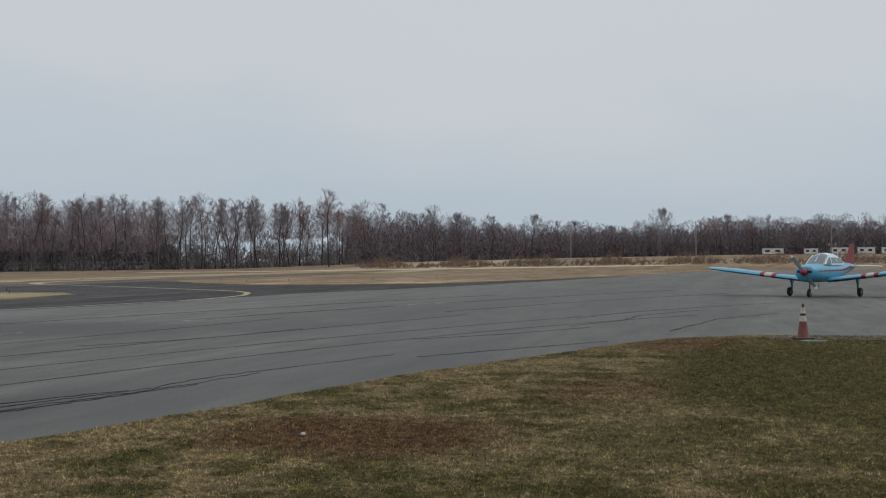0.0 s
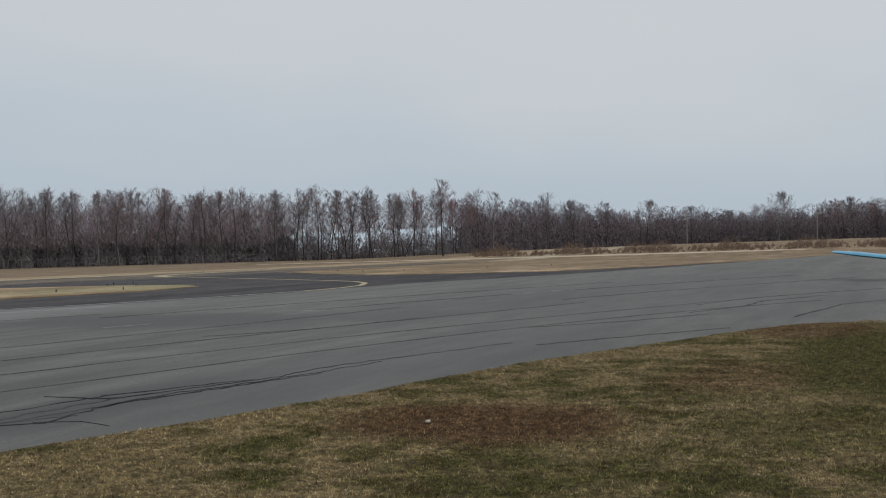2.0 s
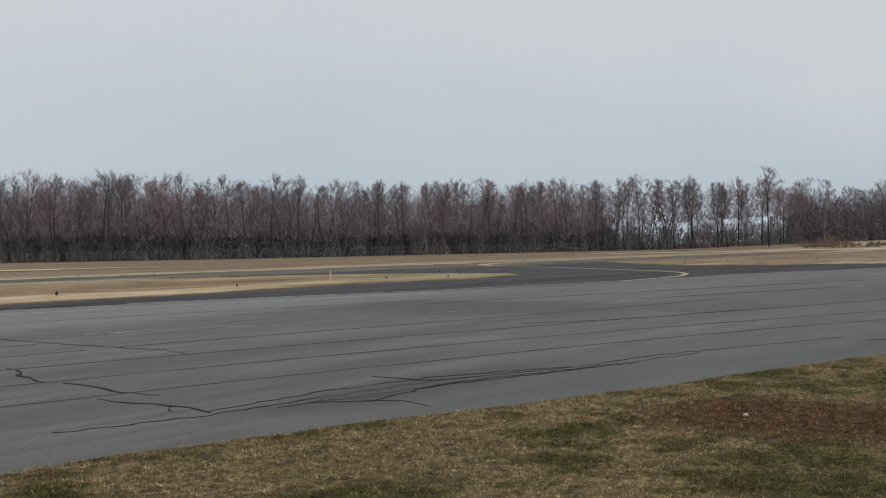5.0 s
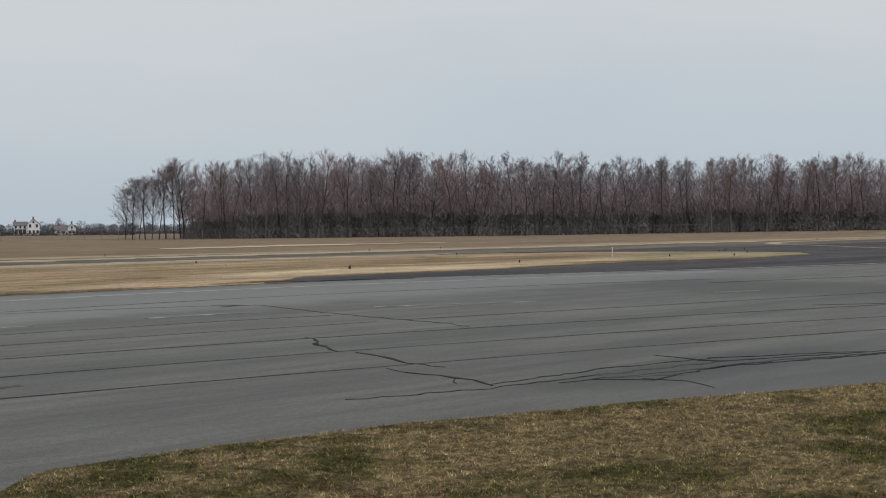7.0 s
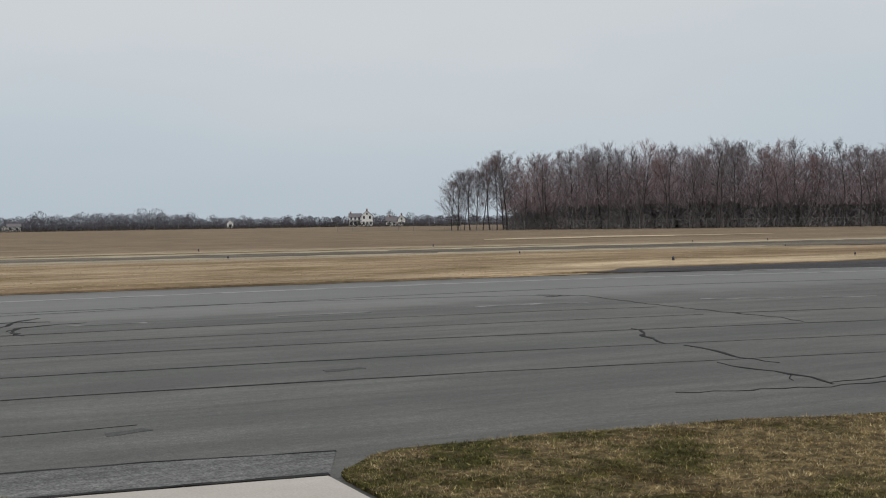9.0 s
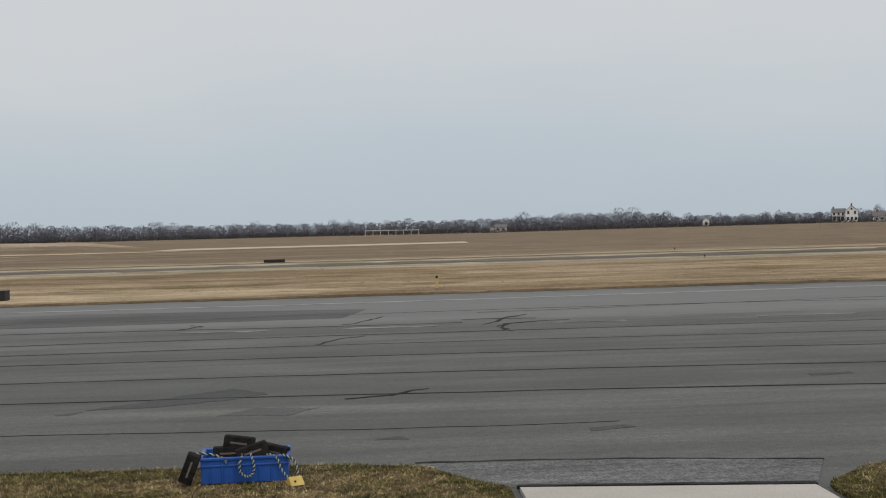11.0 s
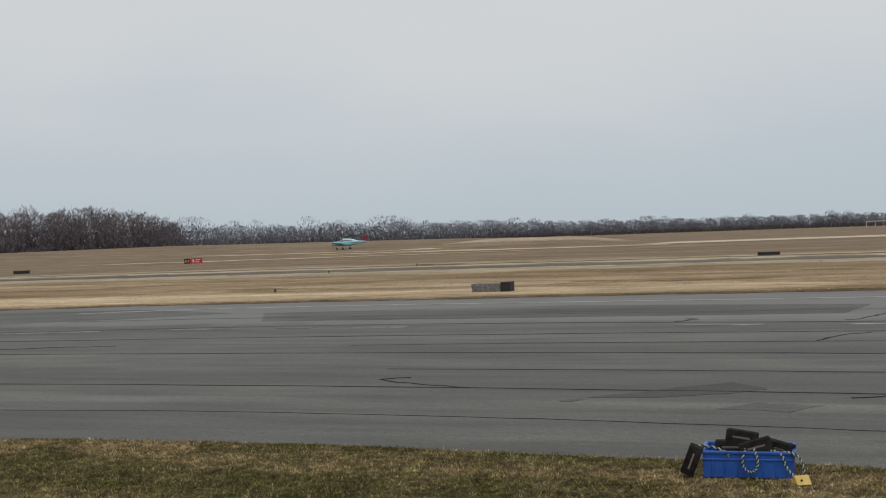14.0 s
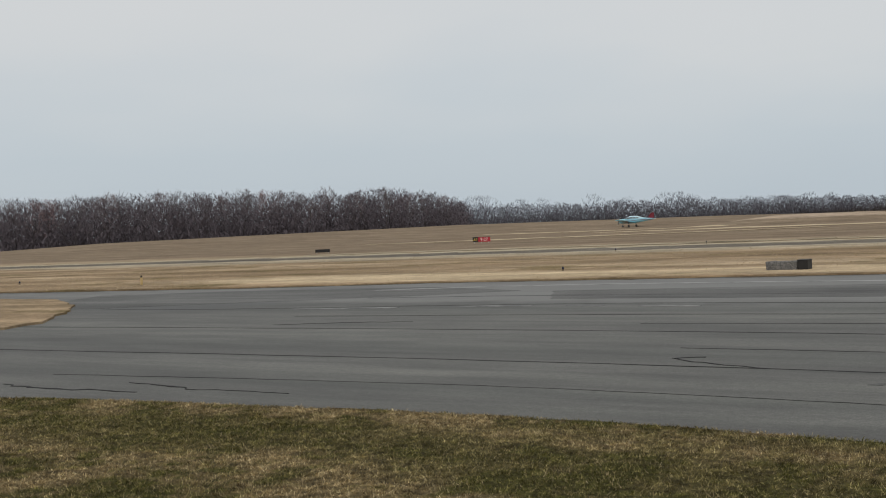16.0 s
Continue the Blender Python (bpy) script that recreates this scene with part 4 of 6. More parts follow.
colour(RUNWAY, ramp_of(RUNWAY, noise_fac(RUNWAY, 0.4, 5, (0.2, 1, 1)), [(0.3, (0.36, 0.30, 0.22)), (0.7, (0.52, 0.45, 0.35))]))
tagged(ribbon("runway", [(x, 153 - 0.05 * x) for x in range(-27, 13, 3)], 20, 0.03, RUNWAY, True), "pale concrete runway shoulder in the field", "runway", kind="structure")
tagged(ribbon("runway", [polar(205 + 0.9 * k, -61.5 - k) for k in range(0, 27)], 9, 0.04, RUNWAY, True, True), "pale concrete runway strip below the wood", "runway", kind="structure")
for k, (pts, w) in enumerate((([(-75, 150), (-55, 147), (-40, 140), (-22, 137)], 8), ([(-90, 118), (-60, 119), (-35, 124)], 5), ([(52, 98), (60, 100), (72, 103), (88, 100)], 6), ([(-110, 178), (-80, 176), (-62, 168)], 5))):
    tagged(ribbon("straw_strip", wander(pts, 0.6, 2, k), w, 0.03, FIELD_BLADE, True, True, k, 0.5), "pale strip of flattened straw in the field", "grass", kind="structure")


SOIL = material("dark_edge_soil", (0.06, 0.045, 0.03), 1.0)
colour(SOIL, ramp_of(SOIL, noise_fac(SOIL, 3, 5), [(0.3, (0.035, 0.028, 0.02)), (0.7, (0.12, 0.09, 0.055))]))
tagged(ribbon("edge_soil", wander(APRON_FAR[1:8], 0.07, 0.5, 31), 0.3, 0.006, SOIL, seed=3, jitter=0.9), "dark soil along the far apron edge", "soil", kind="structure")
for k, pts in enumerate((NEAR_EDGE_W[3:16], NEAR_EDGE_E[2:23])):
    tagged(ribbon("edge_soil", wander(pts, 0.03, 0.25, 33 + k), 0.10, 0.012, SOIL, seed=5 + k, jitter=0.9), "dark crumbling soil where lawn meets asphalt", "soil", kind="structure")
VERGE = material("pale_verge_straw", (0.3, 0.25, 0.18), 1.0)
colour(VERGE, ramp_of(VERGE, noise_fac(VERGE, 1.5, 6, (0.4, 1, 1), 0.7), [(0.3, (0.21, 0.175, 0.115)), (0.5, (0.34, 0.295, 0.21)), (0.7, (0.50, 0.45, 0.36))]))
for k, (pts, w) in enumerate((([(-110, 55.2), (-60, 57.4), (0, 57.2), (30, 57.4), (50, 55.6)], 1.6), ([(-110, 64.6), (-60, 66.4), (-20, 65.8), (0, 64.9), (30, 66.3), (60, 67.6), (100, 66.5)], 2.6), ([(-30, 70.5), (0, 70), (20, 71), (45, 72)], 1.2), ([(-60, 70.6), (-45, 71.4), (-20, 71)], 1.4))):
    tagged(ribbon("grass_verge", wander(pts, 0.35, 1.2, 60 + k), w, 0.022, VERGE, seed=k, jitter=0.75), "ragged pale straw verge beside the taxiway", "grass", kind="structure")


# ---- grass blades ----
def blades(name, xy, z, tall, wide, mat, label, seed):
    rng = np.random.default_rng(seed)
    n = len(xy)
    a = rng.random(n) * 2 * math.pi
    lean = rng.normal(0, 0.8, (n, 2)) * tall
    h = tall * (0.45 + 0.9 * rng.random(n))
    w = wide * (0.6 + 0.8 * rng.random(n))
    p = np.column_stack([xy, z])
    s = np.stack([np.cos(a) * w / 2, np.sin(a) * w / 2, np.zeros(n)], 1)
    t = p + np.column_stack([lean, h])
    v = np.stack([p - s, p + s, t], 1).reshape(-1, 3)
    f = np.arange(3 * n).reshape(-1, 3)
    return tagged(new(name, fast_mesh(name, v, f, mat)), label, "grass", kind="stuff")


edge_w = np.array(NEAR_EDGE_W)
edge_e = np.array(NEAR_EDGE_E[0:23])
rng = np.random.default_rng(4)


def lawn_points(n, x0, x1, edge, y_low, near, far):
    x = rng.uniform(x0, x1, n)
    top = np.interp(x, edge[:, 0], edge[:, 1])
    y = top + 0.02 - rng.random(n) * (top + 0.02 - y_low)
    r = np.hypot(x, y)
    keep = (r > near) & (r < far) & (rng.random(n) < np.minimum(1, (12 / r) ** 1.5))
    return np.stack([x, y], 1)[keep]


def tufted(seeds, count, spread):
    """Blades gathered round each seed point."""
    around = rng.normal(0, spread, (len(seeds), count, 2))
    return (seeds[:, None, :] + around).reshape(-1, 2)


for x0, x1, edge, y_low, near, far, even, tufts in ((-14, 0.75, edge_w, 3.0, 6.6, 18, 230000, 14000), (2.7, 26.6, edge_e, -4.2, 6.8, 40, 440000, 36000)):
    pts = lawn_points(even, x0, x1, edge, y_low, near, far)
    blades("grass_blades", pts, np.full(len(pts), 0.028), 0.017, 0.0056, BLADE, "short straw and green lawn blades", 11 + even % 7)
    pts = tufted(lawn_points(tufts, x0, x1, edge, y_low, near, far), 9, 0.022)
    pts = pts[pts[:, 1] < np.interp(pts[:, 0], edge[:, 0], edge[:, 1]) + 0.035]
    blades("grass_tufts", pts, np.full(len(pts), 0.028), 0.023, 0.0062, BLADE, "ragged tufts of straw and green grass", 41 + even % 7)
    pts = tufted(lawn_points(tufts // 4, x0, x1, edge, y_low, near, far), 4, 0.03)
    pts = pts[pts[:, 1] < np.interp(pts[:, 0], edge[:, 0], edge[:, 1]) + 0.03]
    blades("straw_blades", pts, np.full(len(pts), 0.03), 0.024, 0.0042, STRAW_BLADE, "long pale straw strands in the lawn", 21 + even % 7)


def field_points(n, x0, x1, y0, y1):
    x, y = rng.uniform(x0, x1, n), y0 + (y1 - y0) * rng.random(n) ** 1.3
    clear = (y > np.interp(x, [p[0] for p in APRON_FAR], [p[1] for p in APRON_FAR]) + 0.4) & ~((x > 20) & (y < 35.5)) & ~((x > 48) & (y < 68))
    clear &= ~((y > 56.6) & (y < 67.5))
    return np.stack([x, y], 1)[clear]


tufts = field_points(60000, -52, 62, 27.5, 57)
blades("field_tufts", tufts, np.full(len(tufts), 0.028), 0.010, 0.08, TUFT, "ragged dry tufts of the golden field grass", 31)

# ---- light aircraft ----
BLUE = material("sky_blue_paint", (0.065, 0.30, 0.46), 0.35, coat=0.15)
CYAN = material("light_cyan_paint", (0.22, 0.50, 0.60), 0.35, coat=0.15)
PALE = material("pale_blue_paint", (0.42, 0.62, 0.70), 0.3, coat=0.3)
RED = material("red_paint", (0.19, 0.014, 0.026), 0.5)
WHITE = material("white_paint", (0.74, 0.74, 0.72), 0.4)
BAND = material("off_white_band", (0.42, 0.38, 0.37), 0.45)
# dark tone for the shade painted under the wings
WING_SHADE = material("wing_shade_blue", (0.02, 0.03, 0.06), 0.35)
for m in (BLUE, CYAN, PALE, RED):
    c = tuple(m.node_tree.nodes["Principled BSDF"].inputs["Base Color"].default_value)[:3]
    colour(m, ramp_of(m, noise_fac(m, 2.5, 5), [(0.3, tuple(v * 0.86 for v in c)), (0.7, tuple(min(1, v * 1.08) for v in c))]))
RUBBER = material("black_rubber", (0.018, 0.018, 0.019), 0.8)
METAL = material("bare_metal", (0.45, 0.45, 0.46), 0.35, 1.0)
# grey-blue base puts some of the reflected sky into the glass colour
SKY_GLASS = material("sky_reflection_glass", (0.16, 0.19, 0.21), 0.06)
SKY_GLASS.node_tree.nodes["Principled BSDF"].inputs["Transmission Weight"].default_value = 0.2
GEAR = material("grey_gear_paint", (0.10, 0.12, 0.13), 0.5)
DARK = material("dark_opening", (0.012, 0.012, 0.013), 0.7)


def body_ring(x, zc, hw, top, bot, n=24, power=2.4):
    out_ring = []
    for i in range(n):
        a = 2 * math.pi * i / n
        c, s = math.cos(a), math.sin(a)
        y = hw * math.copysign(abs(c) ** (2 / power), c)
        z = math.copysign(abs(s) ** (2 / power), s) * (top if s > 0 else bot)
        out_ring.append((x, y, zc + z))
    return out_ring


def rings_at(stations, xs):
    st = np.array(sorted(stations))
    return [body_ring(x, *[float(np.interp(x, st[:, 0], st[:, k])) for k in range(1, 5)]) for x in xs]


def foil(y, z, lead, chord, thick, k=1.0, x_from=0.0, x_to=1.0, n=9):
    """A wing section at span y: upper side back to front, then lower."""
    def half(t):
        return 5 * thick * (0.2969 * math.sqrt(t) - 0.126 * t - 0.3516 * t * t + 0.2843 * t ** 3 - 0.1015 * t ** 4)
    ts = [x_from + (x_to - x_from) * (0.5 - 0.5 * math.cos(math.pi * i / n)) for i in range(n + 1)]
    up = [(lead - t * chord, y, z + half(t) * chord * 1.15 * k + 0.003 * (k - 1) * 50) for t in ts]
    dn = [(lead - t * chord, y, z - half(t) * chord * 0.8 * k - 0.003 * (k - 1) * 50) for t in ts]
    return up[::-1] + dn[1:-1] if x_to == 1.0 else up[::-1] + dn[1:]


FUSELAGE = [(2.20, 1.12, 0.36, 0.22, 0.30), (2.12, 1.12, 0.43, 0.28, 0.37), (1.9, 1.12, 0.50, 0.33, 0.43), (1.4, 1.12, 0.55, 0.37, 0.46), (0.8, 1.12, 0.57, 0.40, 0.47), (0.0, 1.12, 0.58, 0.40, 0.47), (-0.9, 1.12, 0.57, 0.40, 0.45), (-1.8, 1.16, 0.46, 0.40, 0.36), (-2.8, 1.22, 0.29, 0.33, 0.25), (-3.8, 1.28, 0.13, 0.22, 0.15), (-4.45, 1.31, 0.04, 0.12, 0.08)]
CABIN = [(1.0, 1.42, 0.40, 0.05, 0.02), (0.75, 1.42, 0.45, 0.22, 0.02), (0.45, 1.42, 0.49, 0.44, 0.02), (0.15, 1.42, 0.50, 0.54, 0.02), (-0.4, 1.42, 0.50, 0.57, 0.02), (-1.0, 1.42, 0.48, 0.53, 0.02), (-1.6, 1.42, 0.41, 0.41, 0.02), (-2.3, 1.42, 0.27, 0.22, 0.02), (-2.9, 1.42, 0.16, 0.08, 0.02)]


def wheel(parent, name, x, y, z, r, w):
    """A tyre with a rim, axle along y."""
    bm = bmesh.new()
    prof = [(r * 0.55, -w * 0.42), (r * 0.85, -w * 0.5), (r * 0.97, -w * 0.32), (r, 0), (r * 0.97, w * 0.32), (r * 0.85, w * 0.5), (r * 0.55, w * 0.42)]
    rings = [[(x + pr * math.cos(2 * math.pi * i / 20), y + py, z + pr * math.sin(2 * math.pi * i / 20)) for pr, py in prof] for i in range(20)]
    vs = [[bm.verts.new(p) for p in ring] for ring in rings]
    for i in range(20):
        a, b = vs[i], vs[(i + 1) % 20]
        for j in range(len(prof)):
            k = (j + 1) % len(prof)
            bm.faces.new((a[j], b[j], b[k], a[k]))
    bmesh.ops.recalc_face_normals(bm, faces=bm.faces[:])
    t = part(name, bm, RUBBER, parent, smooth=40)
    part("rim", rod_bm((x, y - w * 0.36, z), (x, y + w * 0.36, z), r * 0.5, seg=16), GEAR, t)
    return t


def airplane(label, body):
    ob = thing("airplane", label, "airplane", None, "light aircraft")
    xs = [2.20, 2.12, 2.0, 1.8, 1.5]
    cowl = part("cowling", loft_bm(rings_at(FUSELAGE, xs)), body, ob, smooth=50)
    for s in (1, -1):
        part("air_intake", box_bm(0.10, 0.2, 0.11, (2.175, 0.235 * s, 1.15), 0.03), DARK, cowl, "dark cooling air intake")
    part("exhaust_pipe", rod_bm((1.75, 0.12, 0.72), (1.95, 0.14, 0.6), 0.03), METAL, cowl)
    part("fuselage", loft_bm(rings_at(FUSELAGE, [1.494, 1.1, 0.8, 0.3, -0.3, -0.9, -1.4, -1.8, -2.3, -2.8, -3.3, -3.8, -4.2, -4.45])), body, ob, smooth=50)
    part("windshield", loft_bm(rings_at(CABIN, [1.0, 0.88, 0.75, 0.6, 0.45, 0.3, 0.15])), SKY_GLASS, ob, "windshield with sky reflection painted into its colour", smooth=50)
    part("cabin_roof", loft_bm(rings_at(CABIN, [0.146, -0.1, -0.4, -0.7, -1.0, -1.3, -1.6, -1.95, -2.3, -2.9])), PALE, ob, "pale painted cabin roof", smooth=50)
    part("windshield_post", rod_bm((0.92, 0, 1.56), (0.2, 0, 1.975), 0.022, 0.022, 6), PALE, ob)
    for s in (1, -1):
        part("windshield_post", rod_bm((0.8, 0.45 * s, 1.47), (0.16, 0.37 * s, 1.86), 0.03, 0.03, 6), PALE, ob)
        for x0, x1, hgt in ((0.06, -0.58, 0.27), (-0.66, -1.16, 0.25), (-1.24, -1.6, 0.19)):
            tilt = Matrix.Rotation(radians(14) * s, 4, "X")
            yw = float(np.interp((x0 + x1) / 2, [-1.6, -1.0, 0], [0.385, 0.45, 0.475]))
            part("side_window", box_bm(x0 - x1, 0.03, hgt, ((x0 + x1) / 2, yw * s, 1.64 - (0.27 - hgt) * 0.35), 0.012, rot=tilt), SKY_GLASS, ob)
        stripe = bmesh.new()
        cols = [(1.9, 1.15, 1.18), (1.0, 1.15, 1.2), (0.0, 1.15, 1.21), (-1.0, 1.15, 1.22), (-2.0, 1.18, 1.27), (-3.2, 1.25, 1.36), (-4.3, 1.29, 1.38)]
        st = np.array(sorted(FUSELAGE))
        vs = []
        for x, za, zb in cols:
            hw = float(np.interp(x, st[:, 0], st[:, 2])) + 0.012
            vs.append([stripe.verts.new((x, (hw - o) * s, z)) for z in (za, zb) for o in (0.0, 0.03)])
        for a, b in zip(vs, vs[1:]):
            stripe.faces.new((a[0], b[0], b[2], a[2]))
            stripe.faces.new((a[1], a[3], b[3], b[1]))
            stripe.faces.new((a[0], a[1], b[1], b[0]))
            stripe.faces.new((a[2], b[2], b[3], a[3]))
        bmesh.ops.recalc_face_normals(stripe, faces=stripe.faces[:])
        part("side_stripe", stripe, RED, ob, "dark red side stripe")
        dz = math.tan(radians(6.5))

        def wz(y):
            return 0.74 + (y - 0.45) * dz
        spans = [0.40, 1.2, 2.6, 4.2, 5.2, 5.32, 5.38]
        ch = [1.72, 1.6, 1.6, 1.6, 1.58, 1.35, 0.95]
        wing = part("wing", loft_bm([foil(y * s, wz(y), 0.62 - (1.6 - c) * 0.45 * (1 if y > 4 else 0), c, 0.14 if y < 4.5 else 0.09) for y, c in zip(spans, ch)]), body, ob, smooth=45)
        for y0, y1, mat in ((1.95, 2.15, RED), (2.154, 2.5, BAND), (2.504, 2.7, RED)):
            part("wing_band", loft_bm([foil(y * s, wz(y), 0.626, 1.6, 0.14, 1.05, 0.0, 0.7) for y in (y0, y1)]), mat, wing, "painted band round the wing", smooth=45)
        # dark strip under the inner wing stands in for the shade there
        part("leading_edge", loft_bm([foil(y * s, wz(y) - 0.035, 0.617, 1.6, 0.10, 1.0, 0.0, 0.4) for y in (0.7, 1.94)]), WING_SHADE, wing, "dark strip standing in for shade under the wing", smooth=45)
        part("aileron", loft_bm([[(-0.62, y * s, wz(y) + 0.075), (-0.99, y * s, wz(y) + 0.012), (-0.99, y * s, wz(y) - 0.002), (-0.62, y * s, wz(y) - 0.05)] for y in (3.1, 5.0)]), PALE, wing)
        part("stabilator", loft_bm([foil(y * s, 1.34, -3.62, c, 0.09) for y, c in ((0.05, 0.78), (1.35, 0.76), (1.52, 0.55))]), PALE, ob, smooth=45)
        leg = part("main_gear_leg", rod_bm((-0.28, 1.52 * s, 0.9), (-0.3, 1.52 * s, 0.22), 0.05, 0.04), GEAR, ob)
        part("gear_fairing", box_bm(0.24, 0.12, 0.26, (-0.28, 1.52 * s, 0.74), 0.04), BLUE, leg)
        wheel(ob, "main_wheel", -0.3, 1.62 * s, 0.205, 0.205, 0.16)
        part("whip_antenna", rod_bm((-1.9 - 0.5 * (s > 0), 0.02, 1.7 - 0.1 * (s > 0)), (-2.3 - 0.5 * (s > 0), 0.02, 2.12 - 0.1 * (s > 0)), 0.012, 0.006, 6), PALE, ob)
    fin = [[(-3.05, 0.02, 1.48), (-4.0, 0.05, 1.40), (-4.0, -0.05, 1.40), (-3.05, -0.02, 1.48)], [(-3.35, 0.03, 1.62), (-4.05, 0.04, 1.62), (-4.05, -0.04, 1.62), (-3.35, -0.03, 1.62)], [(-3.93, 0.02, 2.38), (-4.25, 0.02, 2.42), (-4.25, -0.02, 2.42), (-3.93, -0.02, 2.38)]]
    part("fin", loft_bm(fin), RED, ob, "red tail fin", smooth=30)
    rud = [[(-4.01, 0.04, 1.36), (-4.42, 0.012, 1.36), (-4.42, -0.012, 1.36), (-4.01, -0.04, 1.36)], [(-4.26, 0.02, 2.42), (-4.52, 0.01, 2.40), (-4.52, -0.01, 2.40), (-4.26, -0.02, 2.42)]]
    part("rudder", loft_bm(rud), RED, ob, "red rudder")
    strut = part("nose_gear_leg", rod_bm((1.55, 0, 0.72), (1.6, 0, 0.3), 0.04, 0.03), GEAR, ob)
    part("fork", box_bm(0.06, 0.2, 0.05, (1.6, 0, 0.34), 0.01), METAL, strut)
    for s in (1, -1):
        part("fork_arm", rod_bm((1.6, 0.09 * s, 0.34), (1.62, 0.09 * s, 0.18), 0.018, seg=6), METAL, strut)
    wheel(ob, "nose_wheel", 1.62, 0, 0.19, 0.19, 0.13)
    part("step", rod_bm((-0.9, -0.45, 0.7), (-0.95, -0.5, 0.42), 0.015, seg=6), METAL, ob)
    spin = part("spinner", loft_bm([[(x, r * math.cos(2 * math.pi * i / 16), 1.13 + r * math.sin(2 * math.pi * i / 16)) for i in range(16)] for x, r in ((2.2, 0.17), (2.3, 0.165), (2.4, 0.13), (2.47, 0.07), (2.5, 0.015))]), RED, ob, "red spinner", smooth=50)
    for s in (0, math.pi):
        a = radians(128) + s
        d = Vector((0, math.cos(a), math.sin(a)))
        side = Vector((0, -math.sin(a), math.cos(a)))
        rings = []
        for t, w, th in ((0.12, 0.05, 0.03), (0.35, 0.085, 0.022), (0.6, 0.08, 0.015), (0.82, 0.065, 0.011)):
            c = Vector((2.3, 0, 1.13)) + d * t
            tw = 0.6 * (1 - t)
            e = side * math.cos(tw) + Vector((1, 0, 0)) * math.sin(tw)
            nrm = Vector((1, 0, 0)) * math.cos(tw) - side * math.sin(tw)
            rings.append([tuple(c + e * w), tuple(c + nrm * th), tuple(c - e * w), tuple(c - nrm * th)])
        blade = part("propeller_blade", loft_bm(rings), GEAR, ob, "grey propeller blade")
        tipc = []
        for t, w in ((0.822, 0.066), (0.93, 0.045)):
            c = Vector((2.3, 0, 1.13)) + d * t
            tipc.append([tuple(c + side * w), tuple(c + Vector((0.012, 0, 0))), tuple(c - side * w), tuple(c - Vector((0.012, 0, 0)))])
        part("blade_tip", loft_bm(tipc), WHITE, blade, "white painted blade tip")
    part("beacon", rod_bm((-4.15, 0, 2.41), (-4.15, 0, 2.47), 0.03, 0.02, 8), RED, ob)
    return ob


parked = airplane("parked sky-blue low-wing light aircraft with red spinner and tail", BLUE)
landed = airplane("pale cyan low-wing light aircraft with red tail, just landed", CYAN)
parked.matrix_world = Matrix.Translation((55.0, -3.55, 0.0)) @ Matrix.Rotation(radians(157), 4, "Z") @ Matrix.Scale(0.97, 4)
lx, ly = polar(219, 24.8)
landed.matrix_world = Matrix.Translation((lx, ly, float(land(lx, ly)) + 0.03)) @ Matrix.Rotation(radians(180), 4, "Z") @ Matrix.Scale(1.02, 4)


# ---- things on the lawn and by the apron ----
ORANGE = material("faded_orange_plastic", (0.42, 0.10, 0.05), 0.6)
colour(ORANGE, ramp_of(ORANGE, noise_fac(ORANGE, 9, 5), [(0.3, (0.10, 0.03, 0.024)), (0.7, (0.18, 0.052, 0.036))]))
REFLECT = material("reflective_band", (0.62, 0.58, 0.52), 0.5)
colour(REFLECT, ramp_of(REFLECT, noise_fac(REFLECT, 14, 5), [(0.3, (0.33, 0.29, 0.25)), (0.65, (0.52, 0.48, 0.43))]))


def traffic_cone(x, y, z):
    ob = thing("traffic_cone", "faded orange traffic cone with two pale bands and a black base", "traffic cone", pose(x, y, z, 0, 0, 20))
    base = bmesh.new()
    box_bm(0.40, 0.40, 0.04, (0, 0, 0.02), 0.012, base)
    part("base", base, RUBBER, ob, "black rubber base")

    def ring(z, k=1.0):
        r = (0.14 - (z - 0.04) / 0.68 * 0.112) * k
        return [(r * math.cos(2 * math.pi * i / 24), r * math.sin(2 * math.pi * i / 24), z) for i in range(24)]
    part("body", loft_bm([ring(0.04, 1.12), ring(0.06), ring(0.3), ring(0.5), ring(0.66), ring(0.69, 1.0)]), ORANGE, ob, smooth=40)
    part("collar", loft_bm([ring(0.37, 1.05), ring(0.485, 1.055)]), REFLECT, ob, "pale reflective collar", smooth=40)
    part("collar", loft_bm([ring(0.53, 1.06), ring(0.65, 1.09)]), REFLECT, ob, "pale reflective collar", smooth=40)
    part("dark_band", loft_bm([ring(0.487, 1.03), ring(0.528, 1.035)]), DARK, ob, "dark worn band", smooth=40)
    part("tip", loft_bm([ring(0.69, 0.98), ring(0.705, 1.0), ring(0.72, 0.85)]), DARK, ob, "dark tip")
    return ob


cone = traffic_cone(25.2, -1.27, 0.03)
cone.matrix_world = cone.matrix_basis @ Matrix.Diagonal((0.85, 0.85, 1.0, 1))
pad_bm = bmesh.new()
bmesh.ops.create_cone(pad_bm, cap_ends=True, segments=24, radius1=0.3, radius2=0.27, depth=0.04, matrix=Matrix.Translation((24.75, -1.45, 0.024)))
tagged(new("concrete_cover", solid("concrete_cover", pad_bm, STRIP)), "round grey concrete cover in the lawn", "cover")

CRATE_BLUE = material("blue_plastic", (0.012, 0.10, 0.42), 0.45)
colour(CRATE_BLUE, ramp_of(CRATE_BLUE, noise_fac(CRATE_BLUE, 7, 5), [(0.3, (0.006, 0.05, 0.25)), (0.7, (0.012, 0.095, 0.40))]))
CHOCK = material("worn_black_rubber", (0.014, 0.014, 0.014), 0.92)
